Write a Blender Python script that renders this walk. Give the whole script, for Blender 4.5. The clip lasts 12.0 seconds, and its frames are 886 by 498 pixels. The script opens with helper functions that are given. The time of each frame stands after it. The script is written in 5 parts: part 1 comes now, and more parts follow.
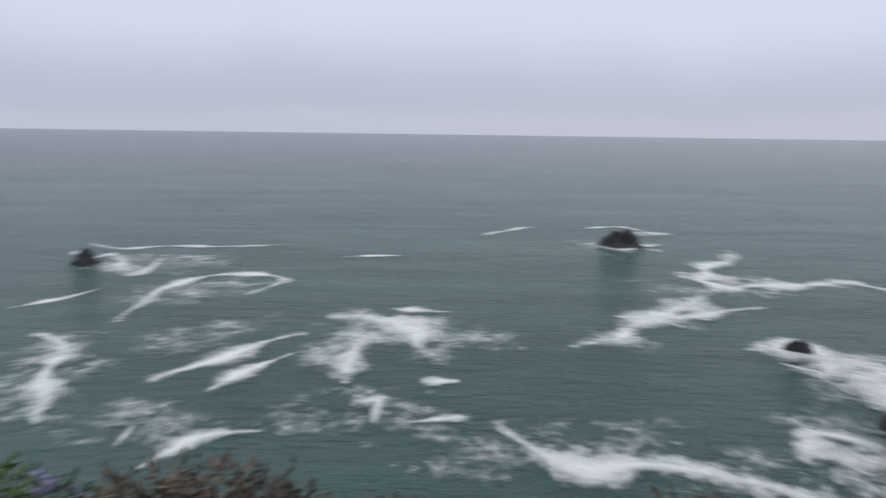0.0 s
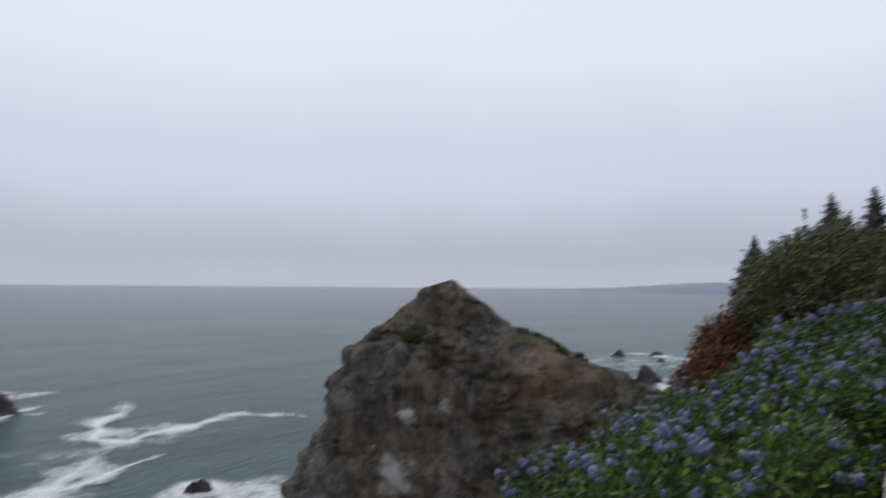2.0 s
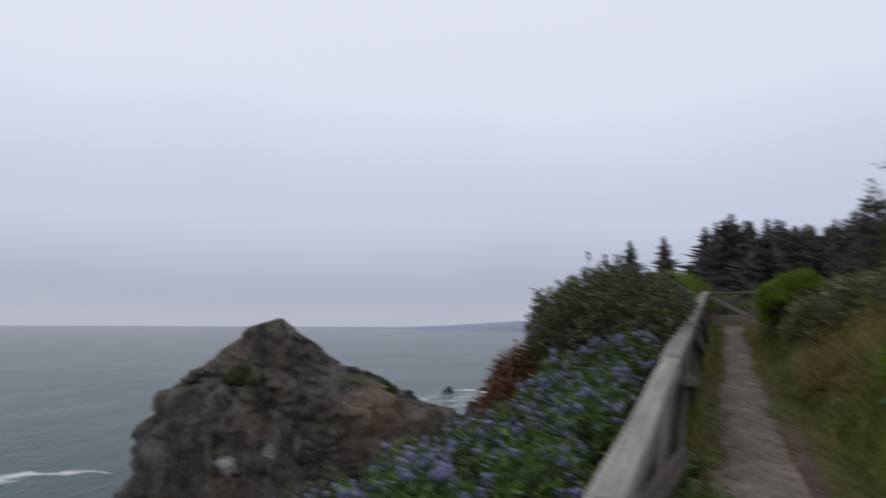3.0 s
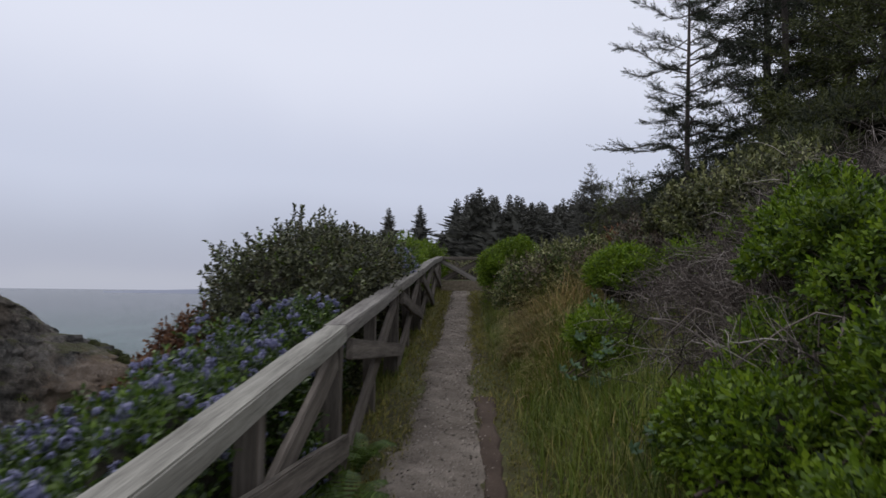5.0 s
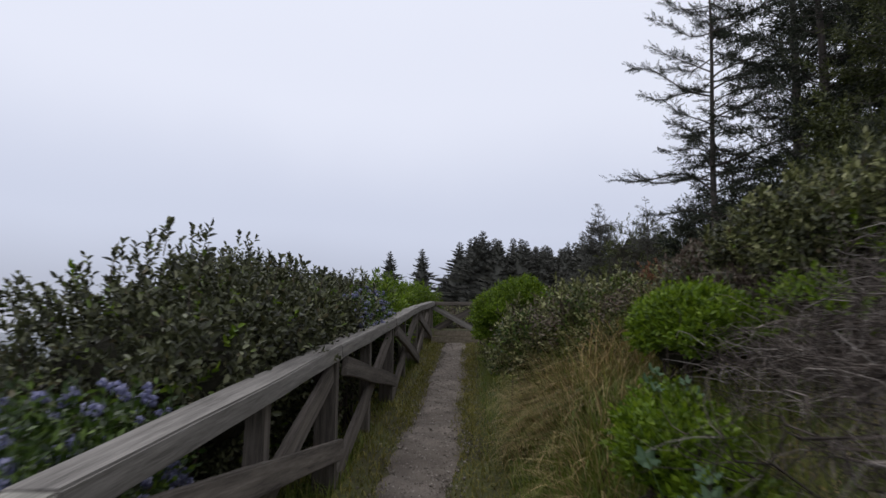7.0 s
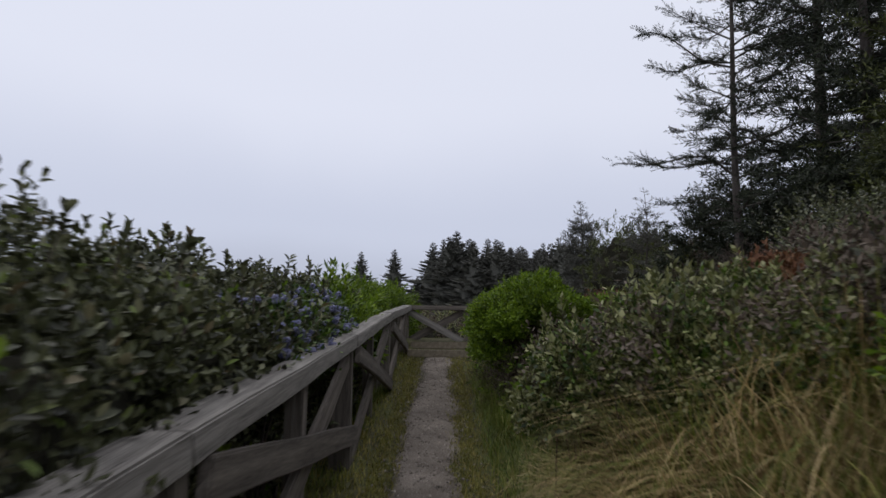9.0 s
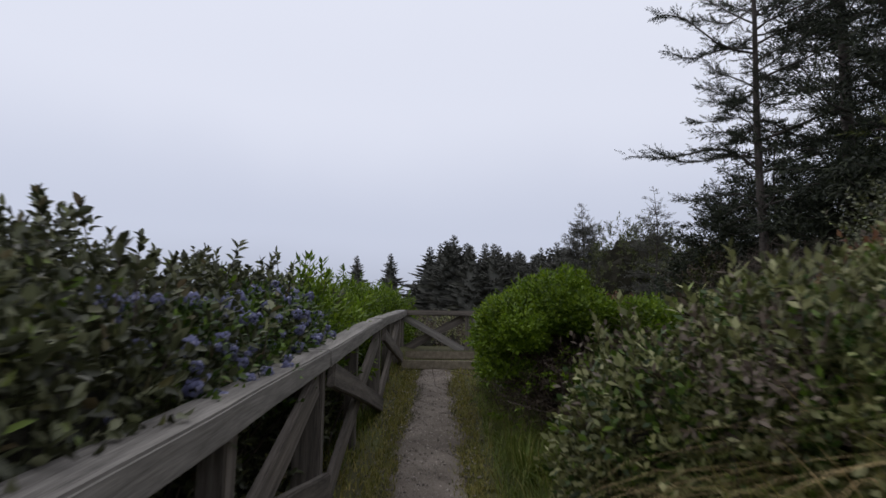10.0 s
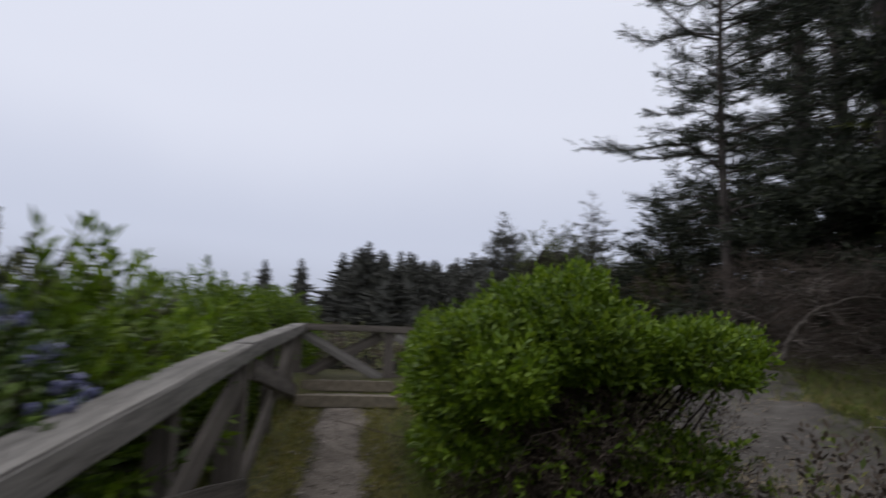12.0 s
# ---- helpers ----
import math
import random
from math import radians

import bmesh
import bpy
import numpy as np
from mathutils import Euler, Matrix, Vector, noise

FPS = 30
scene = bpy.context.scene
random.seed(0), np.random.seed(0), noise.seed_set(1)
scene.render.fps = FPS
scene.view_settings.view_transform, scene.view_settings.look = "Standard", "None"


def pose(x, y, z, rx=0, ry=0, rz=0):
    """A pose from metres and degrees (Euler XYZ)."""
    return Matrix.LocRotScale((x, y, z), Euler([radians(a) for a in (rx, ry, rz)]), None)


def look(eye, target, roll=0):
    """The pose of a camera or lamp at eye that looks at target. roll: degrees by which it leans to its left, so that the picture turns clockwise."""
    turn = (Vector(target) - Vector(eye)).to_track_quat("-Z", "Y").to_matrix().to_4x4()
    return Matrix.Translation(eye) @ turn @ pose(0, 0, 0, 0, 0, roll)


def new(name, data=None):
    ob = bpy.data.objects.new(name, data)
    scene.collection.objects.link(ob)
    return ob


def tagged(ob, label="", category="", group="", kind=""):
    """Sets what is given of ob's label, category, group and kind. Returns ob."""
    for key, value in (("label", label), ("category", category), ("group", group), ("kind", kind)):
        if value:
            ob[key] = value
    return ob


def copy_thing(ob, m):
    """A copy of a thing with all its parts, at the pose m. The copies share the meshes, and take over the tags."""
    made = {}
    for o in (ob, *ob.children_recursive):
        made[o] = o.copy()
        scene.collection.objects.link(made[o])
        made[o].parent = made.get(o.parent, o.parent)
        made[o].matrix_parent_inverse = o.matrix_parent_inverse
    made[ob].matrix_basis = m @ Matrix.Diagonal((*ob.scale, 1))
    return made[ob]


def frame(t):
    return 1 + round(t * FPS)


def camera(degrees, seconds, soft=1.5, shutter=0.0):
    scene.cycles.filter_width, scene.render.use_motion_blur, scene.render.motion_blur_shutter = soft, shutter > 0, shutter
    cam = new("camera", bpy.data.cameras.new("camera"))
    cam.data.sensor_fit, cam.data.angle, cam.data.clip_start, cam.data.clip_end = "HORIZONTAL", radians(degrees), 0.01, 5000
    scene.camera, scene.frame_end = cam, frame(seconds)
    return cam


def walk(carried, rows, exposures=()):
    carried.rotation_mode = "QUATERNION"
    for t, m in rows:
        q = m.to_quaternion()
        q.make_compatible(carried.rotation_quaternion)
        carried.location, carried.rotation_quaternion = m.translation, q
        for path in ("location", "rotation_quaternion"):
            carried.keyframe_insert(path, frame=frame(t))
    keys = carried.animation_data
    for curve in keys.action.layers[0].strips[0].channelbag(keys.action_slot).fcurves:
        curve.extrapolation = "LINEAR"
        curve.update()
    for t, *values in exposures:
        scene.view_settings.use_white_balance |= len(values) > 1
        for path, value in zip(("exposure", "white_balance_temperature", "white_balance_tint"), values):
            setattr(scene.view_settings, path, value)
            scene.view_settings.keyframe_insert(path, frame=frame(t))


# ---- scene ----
# ---- camera ----
cam = camera(70.1, 12.0, 1.5, 0.65)
ROWS = [
    (0.0, 0.164, -0.021, 1.441, 79.42, -0.79, -0.15),
    (0.5, 0.163, 0.0, 1.452, 79.41, -0.64, -15.73),
    (0.8, 0.175, 0.0, 1.466, 80.062, -0.72, -22.761),
    (1.0, 0.183, 0.01, 1.476, 82.22, -0.67, -28.05),
    (1.5, 0.225, 0.03, 1.497, 88.39, -0.57, -40.82),
    (2.0, 0.29, 0.055, 1.52, 93.199, -0.409, -51.508),
    (2.5, 0.365, 0.015, 1.553, 96.819, -0.027, -57.87),
    (3.0, 0.421, -0.191, 1.499, 96.751, -0.208, -66.449),
    (3.5, 0.595, -0.319, 1.382, 95.06, 0.43, -76.25),
    (5.5, 2.008, -0.668, 1.512, 94.55, -0.9, -88.94),
    (6.0, 2.53, -0.727, 1.533, 97.24, -0.91, -88.52),
    (6.5, 3.161, -0.802, 1.574, 98.09, -0.58, -88.1),
    (7.0, 3.759, -0.765, 1.603, 97.77, -0.78, -87.35),
    (9.0, 6.231, -0.537, 1.761, 97.98, -0.66, -89.88),
    (9.5, 6.819, -0.538, 1.783, 98.35, -0.86, -90.2),
    (10.0, 7.345, -0.496, 1.814, 98.43, -0.8, -90.21),
    (10.5, 7.851, -0.49, 1.874, 99.31, -0.8, -90.26),
    (11.0, 8.383, -0.484, 1.907, 99.67, -0.81, -90.12),
    (11.5, 8.947, -0.498, 1.947, 99.51, -1.04, -90.21),
    (12.0, 9.592, -0.495, 2.001, 99.39, -1.59, -98.15),
]
walk(cam, [(t, pose(x, y, z, rx, ry, rz)) for t, x, y, z, rx, ry, rz in ROWS],
     [(0.0, 0.06), (1.5, 0.0), (2.0, -0.08), (2.5, -0.11), (3.5, -0.20), (6.5, -0.04), (9.0, -0.12), (12.0, -0.14)])

# ---- sky and light: a high, even sea fog ----
SUN_ELEVATION, SUN_AZIMUTH = 52.0, 55.0
world = bpy.data.worlds.new("overcast_sky")
scene.world = world
world.use_nodes = True
wn, wl = world.node_tree.nodes, world.node_tree.links
wn.clear()
w_out, w_bg = wn.new("ShaderNodeOutputWorld"), wn.new("ShaderNodeBackground")
w_sky = wn.new("ShaderNodeTexSky")
w_sky.sky_type, w_sky.sun_disc = "NISHITA", False
w_sky.sun_elevation, w_sky.sun_rotation = radians(SUN_ELEVATION), radians(90 - SUN_AZIMUTH)
w_geo, w_sep, w_ramp = wn.new("ShaderNodeTexCoord"), wn.new("ShaderNodeSeparateXYZ"), wn.new("ShaderNodeValToRGB")
w_noise, w_add = wn.new("ShaderNodeTexNoise"), wn.new("ShaderNodeMath")
w_noise.inputs["Scale"].default_value, w_noise.inputs["Detail"].default_value = 2.2, 3.0
w_add.operation, w_add.inputs[1].default_value = "MULTIPLY_ADD", 0.10
wl.new(w_geo.outputs["Generated"], w_sep.inputs[0])
wl.new(w_geo.outputs["Generated"], w_noise.inputs["Vector"])
wl.new(w_noise.outputs["Fac"], w_add.inputs[0])
wl.new(w_sep.outputs["Z"], w_add.inputs[2])
wl.new(w_add.outputs[0], w_ramp.inputs["Fac"])
w_ramp.color_ramp.interpolation = "EASE"
for k, (at, c) in enumerate(((0.052, (0.505, 0.535, 0.645)), (0.085, (0.465, 0.495, 0.62)), (0.22, (0.65, 0.69, 0.84)), (0.42, (0.84, 0.87, 1.0)), (0.9, (0.98, 1.0, 1.12)))):
    e = w_ramp.color_ramp.elements[k] if k < 2 else w_ramp.color_ramp.elements.new(at)
    e.position, e.color = at, (*c, 1)
w_mix = wn.new("ShaderNodeMixRGB")
w_mix.inputs["Fac"].default_value = 0.94
w_scale = wn.new("ShaderNodeMixRGB")
w_scale.blend_type, w_scale.inputs["Fac"].default_value, w_scale.inputs["Color2"].default_value = "MULTIPLY", 1.0, (0.1, 0.1, 0.1, 1)
wl.new(w_sky.outputs[0], w_scale.inputs["Color1"])
wl.new(w_scale.outputs[0], w_mix.inputs["Color1"])
wl.new(w_ramp.outputs[0], w_mix.inputs["Color2"])
wl.new(w_mix.outputs[0], w_bg.inputs["Color"])
w_bg.inputs["Strength"].default_value = 1.0
wl.new(w_bg.outputs[0], w_out.inputs[0])

sun = new("sun", bpy.data.lights.new("sun", "SUN"))
sun.data.energy, sun.data.angle, sun.data.color = 0.6, radians(40), (1.0, 0.97, 0.93)
sun.matrix_world = look((0, 0, 40), (-math.cos(radians(SUN_AZIMUTH)) * math.cos(radians(SUN_ELEVATION)) * 10, -math.sin(radians(SUN_AZIMUTH)) * math.cos(radians(SUN_ELEVATION)) * 10, 40 - 10 * math.sin(radians(SUN_ELEVATION))))


# ---- materials ----
def node(nt, kind, **values):
    n = nt.nodes.new(kind)
    for k, v in values.items():
        n.inputs[k.replace("_", " ")].default_value = v
    return n


def ramp(nt, source, stops):
    r = nt.nodes.new("ShaderNodeValToRGB")
    for k, (at, c) in enumerate(stops):
        e = r.color_ramp.elements[k] if k < 2 else r.color_ramp.elements.new(at)
        e.position, e.color = at, (*c, 1)
    nt.links.new(source, r.inputs["Fac"])
    return r.outputs["Color"]


def blend(nt, fac, a, b, mode="MIX"):
    m = nt.nodes.new("ShaderNodeMixRGB")
    m.blend_type = mode
    for sock, v in (("Fac", fac), ("Color1", a), ("Color2", b)):
        if isinstance(v, (int, float)):
            m.inputs[sock].default_value = v
        elif isinstance(v, tuple):
            m.inputs[sock].default_value = (*v, 1)
        else:
            nt.links.new(v, m.inputs[sock])
    return m.outputs[0]


def coords(nt, stretch=(1, 1, 1), space="Object"):
    c, m = nt.nodes.new("ShaderNodeTexCoord"), nt.nodes.new("ShaderNodeMapping")
    m.inputs["Scale"].default_value = stretch
    nt.links.new(c.outputs[space], m.inputs["Vector"])
    return m.outputs[0]


def noise_tex(nt, vec, scale, detail=5.0, rough=0.6):
    n = node(nt, "ShaderNodeTexNoise", Scale=scale, Detail=detail, Roughness=rough)
    nt.links.new(vec, n.inputs["Vector"])
    return n.outputs["Fac"]


def bump(nt, bsdf, height, strength, distance):
    b = node(nt, "ShaderNodeBump", Strength=strength, Distance=distance)
    nt.links.new(height, b.inputs["Height"])
    nt.links.new(b.outputs[0], bsdf.inputs["Normal"])


def material(name):
    m = bpy.data.materials.new(name)
    m.use_nodes = True
    return m, m.node_tree, m.node_tree.nodes["Principled BSDF"]


def leaf_material(name, stops, rough=0.5, through_light=0.25, patch=(0.75, 1.2), scale=1.3):
    """Leaves that differ one by one, and in drifts across the plant."""
    m, nt, b = material(name)
    g = nt.nodes.new("ShaderNodeNewGeometry")
    c = ramp(nt, g.outputs["Random Per Island"], stops)
    n = noise_tex(nt, coords(nt), scale, 3)
    c = blend(nt, 1.0, c, ramp(nt, n, ((0.3, (patch[0],) * 3), (0.7, (patch[1],) * 3))), "MULTIPLY")
    nt.links.new(c, b.inputs["Base Color"])
    b.inputs["Roughness"].default_value = rough
    b.inputs["Specular IOR Level"].default_value = 0.35
    t = nt.nodes.new("ShaderNodeBsdfTranslucent")
    nt.links.new(c, t.inputs["Color"])
    mix = node(nt, "ShaderNodeMixShader", Fac=through_light)
    nt.links.new(b.outputs[0], mix.inputs[1])
    nt.links.new(t.outputs[0], mix.inputs[2])
    nt.links.new(mix.outputs[0], nt.nodes["Material Output"].inputs[0])
    return m


def rough_material(name, stops, scale, rough=0.9, relief=0.3, fine=12.0, stretch=(1, 1, 1), spread=0.02, tint=0.0):
    m, nt, b = material(name)
    v = coords(nt, stretch)
    big, small = noise_tex(nt, v, scale, 6), noise_tex(nt, v, scale * fine, 4, 0.7)
    mixed = blend(nt, 0.4, big, small)
    c = ramp(nt, mixed, stops)
    if tint:
        o = nt.nodes.new("ShaderNodeObjectInfo")
        c = blend(nt, 1.0, c, ramp(nt, o.outputs["Random"], ((0.0, (1 - tint,) * 3), (1.0, (1 + tint,) * 3))), "MULTIPLY")
    nt.links.new(c, b.inputs["Base Color"])
    b.inputs["Roughness"].default_value = rough
    b.inputs["Specular IOR Level"].default_value = 0.25
    bump(nt, b, mixed, relief, spread)
    return m


M_FENCE = rough_material("weathered_timber", ((0.32, (0.0276, 0.02352, 0.0195)), (0.44, (0.09752, 0.08316, 0.06942)), (0.56, (0.1582, 0.1361, 0.1147)), (0.72, (0.2576, 0.2243, 0.1903))), 3.0, 0.85, 0.5, 6.0, (0.5, 9, 9), 0.006, 0.15)
M_RAIL_GREY = rough_material("grey_rail_timber", ((0.32, (0.0416, 0.0383, 0.0339)), (0.43, (0.143, 0.131, 0.116)), (0.56, (0.231, 0.214, 0.191)), (0.72, (0.342, 0.316, 0.287))), 3.0, 0.85, 0.5, 6.0, (0.5, 9, 9), 0.006, 0.12)
M_TRAIL = rough_material("trail_gravel", ((0.30, (0.0555, 0.0483, 0.0408)), (0.45, (0.0925, 0.0824, 0.0714)), (0.57, (0.13, 0.117, 0.102)), (0.72, (0.185, 0.17, 0.15))), 5.5, 0.95, 0.5, 26.0, (1, 1, 1), 0.012)
M_RAIL = rough_material("bleached_timber", ((0.32, (0.0586, 0.055, 0.0456)), (0.42, (0.205, 0.194, 0.164)), (0.56, (0.322, 0.308, 0.264)), (0.72, (0.449, 0.426, 0.374))), 3.0, 0.85, 0.5, 6.0, (0.5, 9, 9), 0.006, 0.1)
M_STEP = rough_material("old_step_timber", ((0.3, (0.10, 0.085, 0.06)), (0.6, (0.26, 0.22, 0.16)), (0.75, (0.34, 0.30, 0.23))), 3.0, 0.9, 0.5, 6.0, (6, 0.6, 6), 0.006, 0.1)
M_SOIL = rough_material("soil_and_litter", ((0.32, (0.030, 0.026, 0.014)), (0.48, (0.068, 0.062, 0.026)), (0.60, (0.090, 0.100, 0.034)), (0.72, (0.14, 0.125, 0.055))), 1.1, 0.95, 0.6, 16.0, (1, 1, 1), 0.03)
M_GRAVEL = rough_material("gravel", ((0.30, (0.05888, 0.04756, 0.0371)), (0.45, (0.1357, 0.1125, 0.0901)), (0.57, (0.2278, 0.1937, 0.159)), (0.70, (0.4352, 0.377, 0.318))), 2.2, 0.95, 1.0, 42.0, (1, 1, 1), 0.02)
M_BARE = rough_material("bare_red_brown_soil", ((0.3, (0.0396, 0.0266, 0.0198)), (0.5, (0.0756, 0.0533, 0.0395)), (0.7, (0.122, 0.0925, 0.0722))), 3.0, 0.95, 0.6, 18.0, (1, 1, 1), 0.015)
M_PEBBLE = leaf_material("pebbles", ((0.0, (0.072, 0.06048, 0.0483)), (0.5, (0.228, 0.196, 0.1628)), (0.9, (0.384, 0.336, 0.2888)), (1.0, (0.504, 0.448, 0.3885))), 0.9, 0.0)
M_BARK = rough_material("conifer_bark", ((0.3, (0.035, 0.028, 0.024)), (0.55, (0.10, 0.085, 0.075)), (0.75, (0.17, 0.15, 0.14))), 4.0, 0.95, 0.7, 5.0, (3, 3, 0.7), 0.02)
M_TWIG = leaf_material("dead_twigs", ((0.0, (0.0264, 0.0198, 0.016)), (0.45, (0.088, 0.0688, 0.0571)), (0.8, (0.211, 0.176, 0.151)), (1.0, (0.405, 0.361, 0.323))), 0.9, 0.0, (0.5, 1.5), 2.2)
M_STEM = leaf_material("brown_stems", ((0.0, (0.035, 0.025, 0.02)), (1.0, (0.11, 0.08, 0.065))), 0.9, 0.0)
M_TWIG_DARK = leaf_material("brown_bare_twigs", ((0.0, (0.035, 0.026, 0.020)), (0.6, (0.10, 0.075, 0.058)), (1.0, (0.20, 0.165, 0.135))), 0.9, 0.0)
# near-black: the shade inside a bush, put into the core's colour
M_SHADE_CORE = rough_material("dark_shade_core", ((0.3, (0.012, 0.012, 0.008)), (0.7, (0.04, 0.036, 0.022))), 5.0, 1.0, 1.0, 5.0, (1, 1, 1), 0.05)
M_GREY_LEAF = leaf_material("grey_green_leaves", ((0.0, (0.022, 0.0227, 0.0099)), (0.4, (0.0549, 0.0605, 0.0267)), (0.75, (0.115, 0.124, 0.0574)), (0.92, (0.242, 0.248, 0.139)), (0.95, (0.132, 0.0972, 0.0495)), (1.0, (0.198, 0.281, 0.0594))), 0.42, 0.2)
M_SAGE_LEAF = leaf_material("sage_green_leaves", ((0.0, (0.0537, 0.0587, 0.0187)), (0.45, (0.141, 0.153, 0.0507)), (0.8, (0.282, 0.287, 0.116)), (0.93, (0.443, 0.434, 0.221)), (1.0, (0.201, 0.268, 0.0551))), 0.55, 0.25, (0.6, 1.3), 2.6)
M_BRIGHT_LEAF = leaf_material("bright_green_leaves", ((0.0, (0.050, 0.088, 0.006)), (0.5, (0.118, 0.195, 0.010)), (1.0, (0.215, 0.30, 0.022))), 0.5, 0.35, (0.6, 1.25), 3.0)
M_CEAN_LEAF = leaf_material("small_dark_green_leaves", ((0.0, (0.0161, 0.0323, 0.00528)), (0.6, (0.0466, 0.0867, 0.0123)), (1.0, (0.134, 0.207, 0.0246))), 0.4, 0.25)
M_FLOWER = leaf_material("blue_blossom", ((0.0, (0.107, 0.11, 0.206)), (0.6, (0.202, 0.209, 0.35)), (1.0, (0.404, 0.396, 0.546))), 0.8, 0.2, (0.85, 1.1), 4.0)
M_RUST_LEAF = leaf_material("rust_brown_leaves", ((0.0, (0.055, 0.026, 0.012)), (0.6, (0.155, 0.066, 0.030)), (1.0, (0.24, 0.13, 0.065))), 0.7, 0.25)
M_BROWN_LEAF = leaf_material("withered_brown_leaves", ((0.0, (0.05, 0.035, 0.025)), (0.6, (0.12, 0.09, 0.065)), (1.0, (0.22, 0.18, 0.14))), 0.8, 0.15)
M_FERN = leaf_material("fern_green", ((0.0, (0.05, 0.09, 0.015)), (1.0, (0.12, 0.19, 0.035))), 0.5, 0.3)
M_BROAD = leaf_material("blue_green_broad_leaves", ((0.0, (0.06, 0.11, 0.05)), (1.0, (0.12, 0.20, 0.10))), 0.5, 0.25)
M_WITHERED = leaf_material("withered_dark_twigs", ((0.0, (0.034, 0.025, 0.018)), (0.6, (0.088, 0.064, 0.047)), (1.0, (0.19, 0.15, 0.11))), 0.9, 0.1)
M_NEEDLE = leaf_material("dark_needles", ((0.0, (0.012, 0.017, 0.009)), (0.6, (0.028, 0.036, 0.018)), (1.0, (0.056, 0.066, 0.030))), 0.6, 0.1)
M_NEEDLE_TIP = leaf_material("yellow_green_needles", ((0.0, (0.030, 0.036, 0.008)), (0.6, (0.065, 0.078, 0.015)), (1.0, (0.11, 0.12, 0.03))), 0.6, 0.15)
# paler and greyer than near needles: distance haze painted into the colour
M_HAZED_NEEDLE = leaf_material("hazed_needles", ((0.0, (0.0672, 0.065, 0.0575)), (0.6, (0.103, 0.102, 0.0851)), (1.0, (0.134, 0.134, 0.11))), 0.8, 0.1)
M_GRASS = leaf_material("green_grass", ((0.0, (0.06875, 0.1003, 0.016)), (0.5, (0.1438, 0.1947, 0.03)), (0.88, (0.225, 0.2537, 0.05)), (1.0, (0.35, 0.2832, 0.1))), 0.6, 0.3)
M_DRY_GRASS = leaf_material("dry_grass", ((0.0, (0.149, 0.103, 0.0432)), (0.45, (0.413, 0.297, 0.133)), (0.75, (0.771, 0.577, 0.304)), (0.80, (0.227, 0.228, 0.0572)), (1.0, (0.316, 0.304, 0.0762))), 0.7, 0.25)
M_VERGE = leaf_material("short_verge_grass", ((0.0, (0.1148, 0.1152, 0.0242)), (0.5, (0.2228, 0.2202, 0.0484)), (1.0, (0.351, 0.2816, 0.0858))), 0.7, 0.3)


def sea_material():
    m, nt, b = material("sea_water")
    v = coords(nt, (1, 1, 1))
    big = noise_tex(nt, v, 0.012, 3)
    streak = noise_tex(nt, coords(nt, (0.012, 0.05, 1)), 1.0, 6, 0.65)
    big = blend(nt, 0.6, big, streak)
    c = ramp(nt, big, ((0.36, (0.026, 0.068, 0.058)), (0.64, (0.066, 0.136, 0.116))))
    # greener near, greyer far out: distance haze painted into the water's colour
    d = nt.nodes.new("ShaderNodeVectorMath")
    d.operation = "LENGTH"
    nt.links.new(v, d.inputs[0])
    haze_mix = nt.nodes.new("ShaderNodeMapRange")
    haze_mix.inputs["From Min"].default_value, haze_mix.inputs["From Max"].default_value = 120.0, 900.0
    nt.links.new(d.outputs["Value"], haze_mix.inputs["Value"])
    c = blend(nt, haze_mix.outputs[0], c, blend(nt, 1.0, (0.070, 0.084, 0.096), ramp(nt, big, ((0.36, (0.75,) * 3), (0.64, (1.25,) * 3))), "MULTIPLY"))
    nt.links.new(c, b.inputs["Base Color"])
    b.inputs["Roughness"].default_value = 0.22
    b.inputs["IOR"].default_value = 1.33
    swell, chop = noise_tex(nt, coords(nt, (0.05, 0.14, 0.1)), 1.0, 3), noise_tex(nt, coords(nt, (0.5, 1.0, 1)), 0.9, 5, 0.65)
    h = blend(nt, 0.35, swell, chop)
    bump(nt, b, h, 1.0, 4.5)
    return m


def foam_material():
    m, nt, b = material("sea_foam")
    b.inputs["Base Color"].default_value = (0.74, 0.76, 0.75, 1)
    b.inputs["Roughness"].default_value = 0.8
    uv = nt.nodes.new("ShaderNodeTexCoord")
    sep = nt.nodes.new("ShaderNodeSeparateXYZ")
    nt.links.new(uv.outputs["UV"], sep.inputs[0])
    v = coords(nt)
    n1, n2 = noise_tex(nt, v, 0.16, 6, 0.7), noise_tex(nt, v, 0.9, 6, 0.75)
    n = blend(nt, 0.4, n1, n2)
    a = nt.nodes.new("ShaderNodeMath")
    a.operation, a.inputs[1].default_value = "MULTIPLY_ADD", 3.0
    nt.links.new(n, a.inputs[0])
    nt.links.new(sep.outputs["Y"], a.inputs[2])
    s = nt.nodes.new("ShaderNodeMapRange")
    s.inputs["From Min"].default_value, s.inputs["From Max"].default_value = 1.66, 2.5
    s.inputs["To Max"].default_value = 0.88
    nt.links.new(a.outputs[0], s.inputs["Value"])
    nt.links.new(s.outputs[0], b.inputs["Alpha"])
    return m


def node_color_noise(nt, vec, scale):
    n = node(nt, "ShaderNodeTexNoise", Scale=scale, Detail=4.0)
    nt.links.new(vec, n.inputs["Vector"])
    g = nt.nodes.new("ShaderNodeVectorMath")
    g.operation, g.inputs[1].default_value = "MULTIPLY", (60.0, 60.0, 60.0)
    nt.links.new(n.outputs["Color"], g.inputs[0])
    return g.outputs[0]


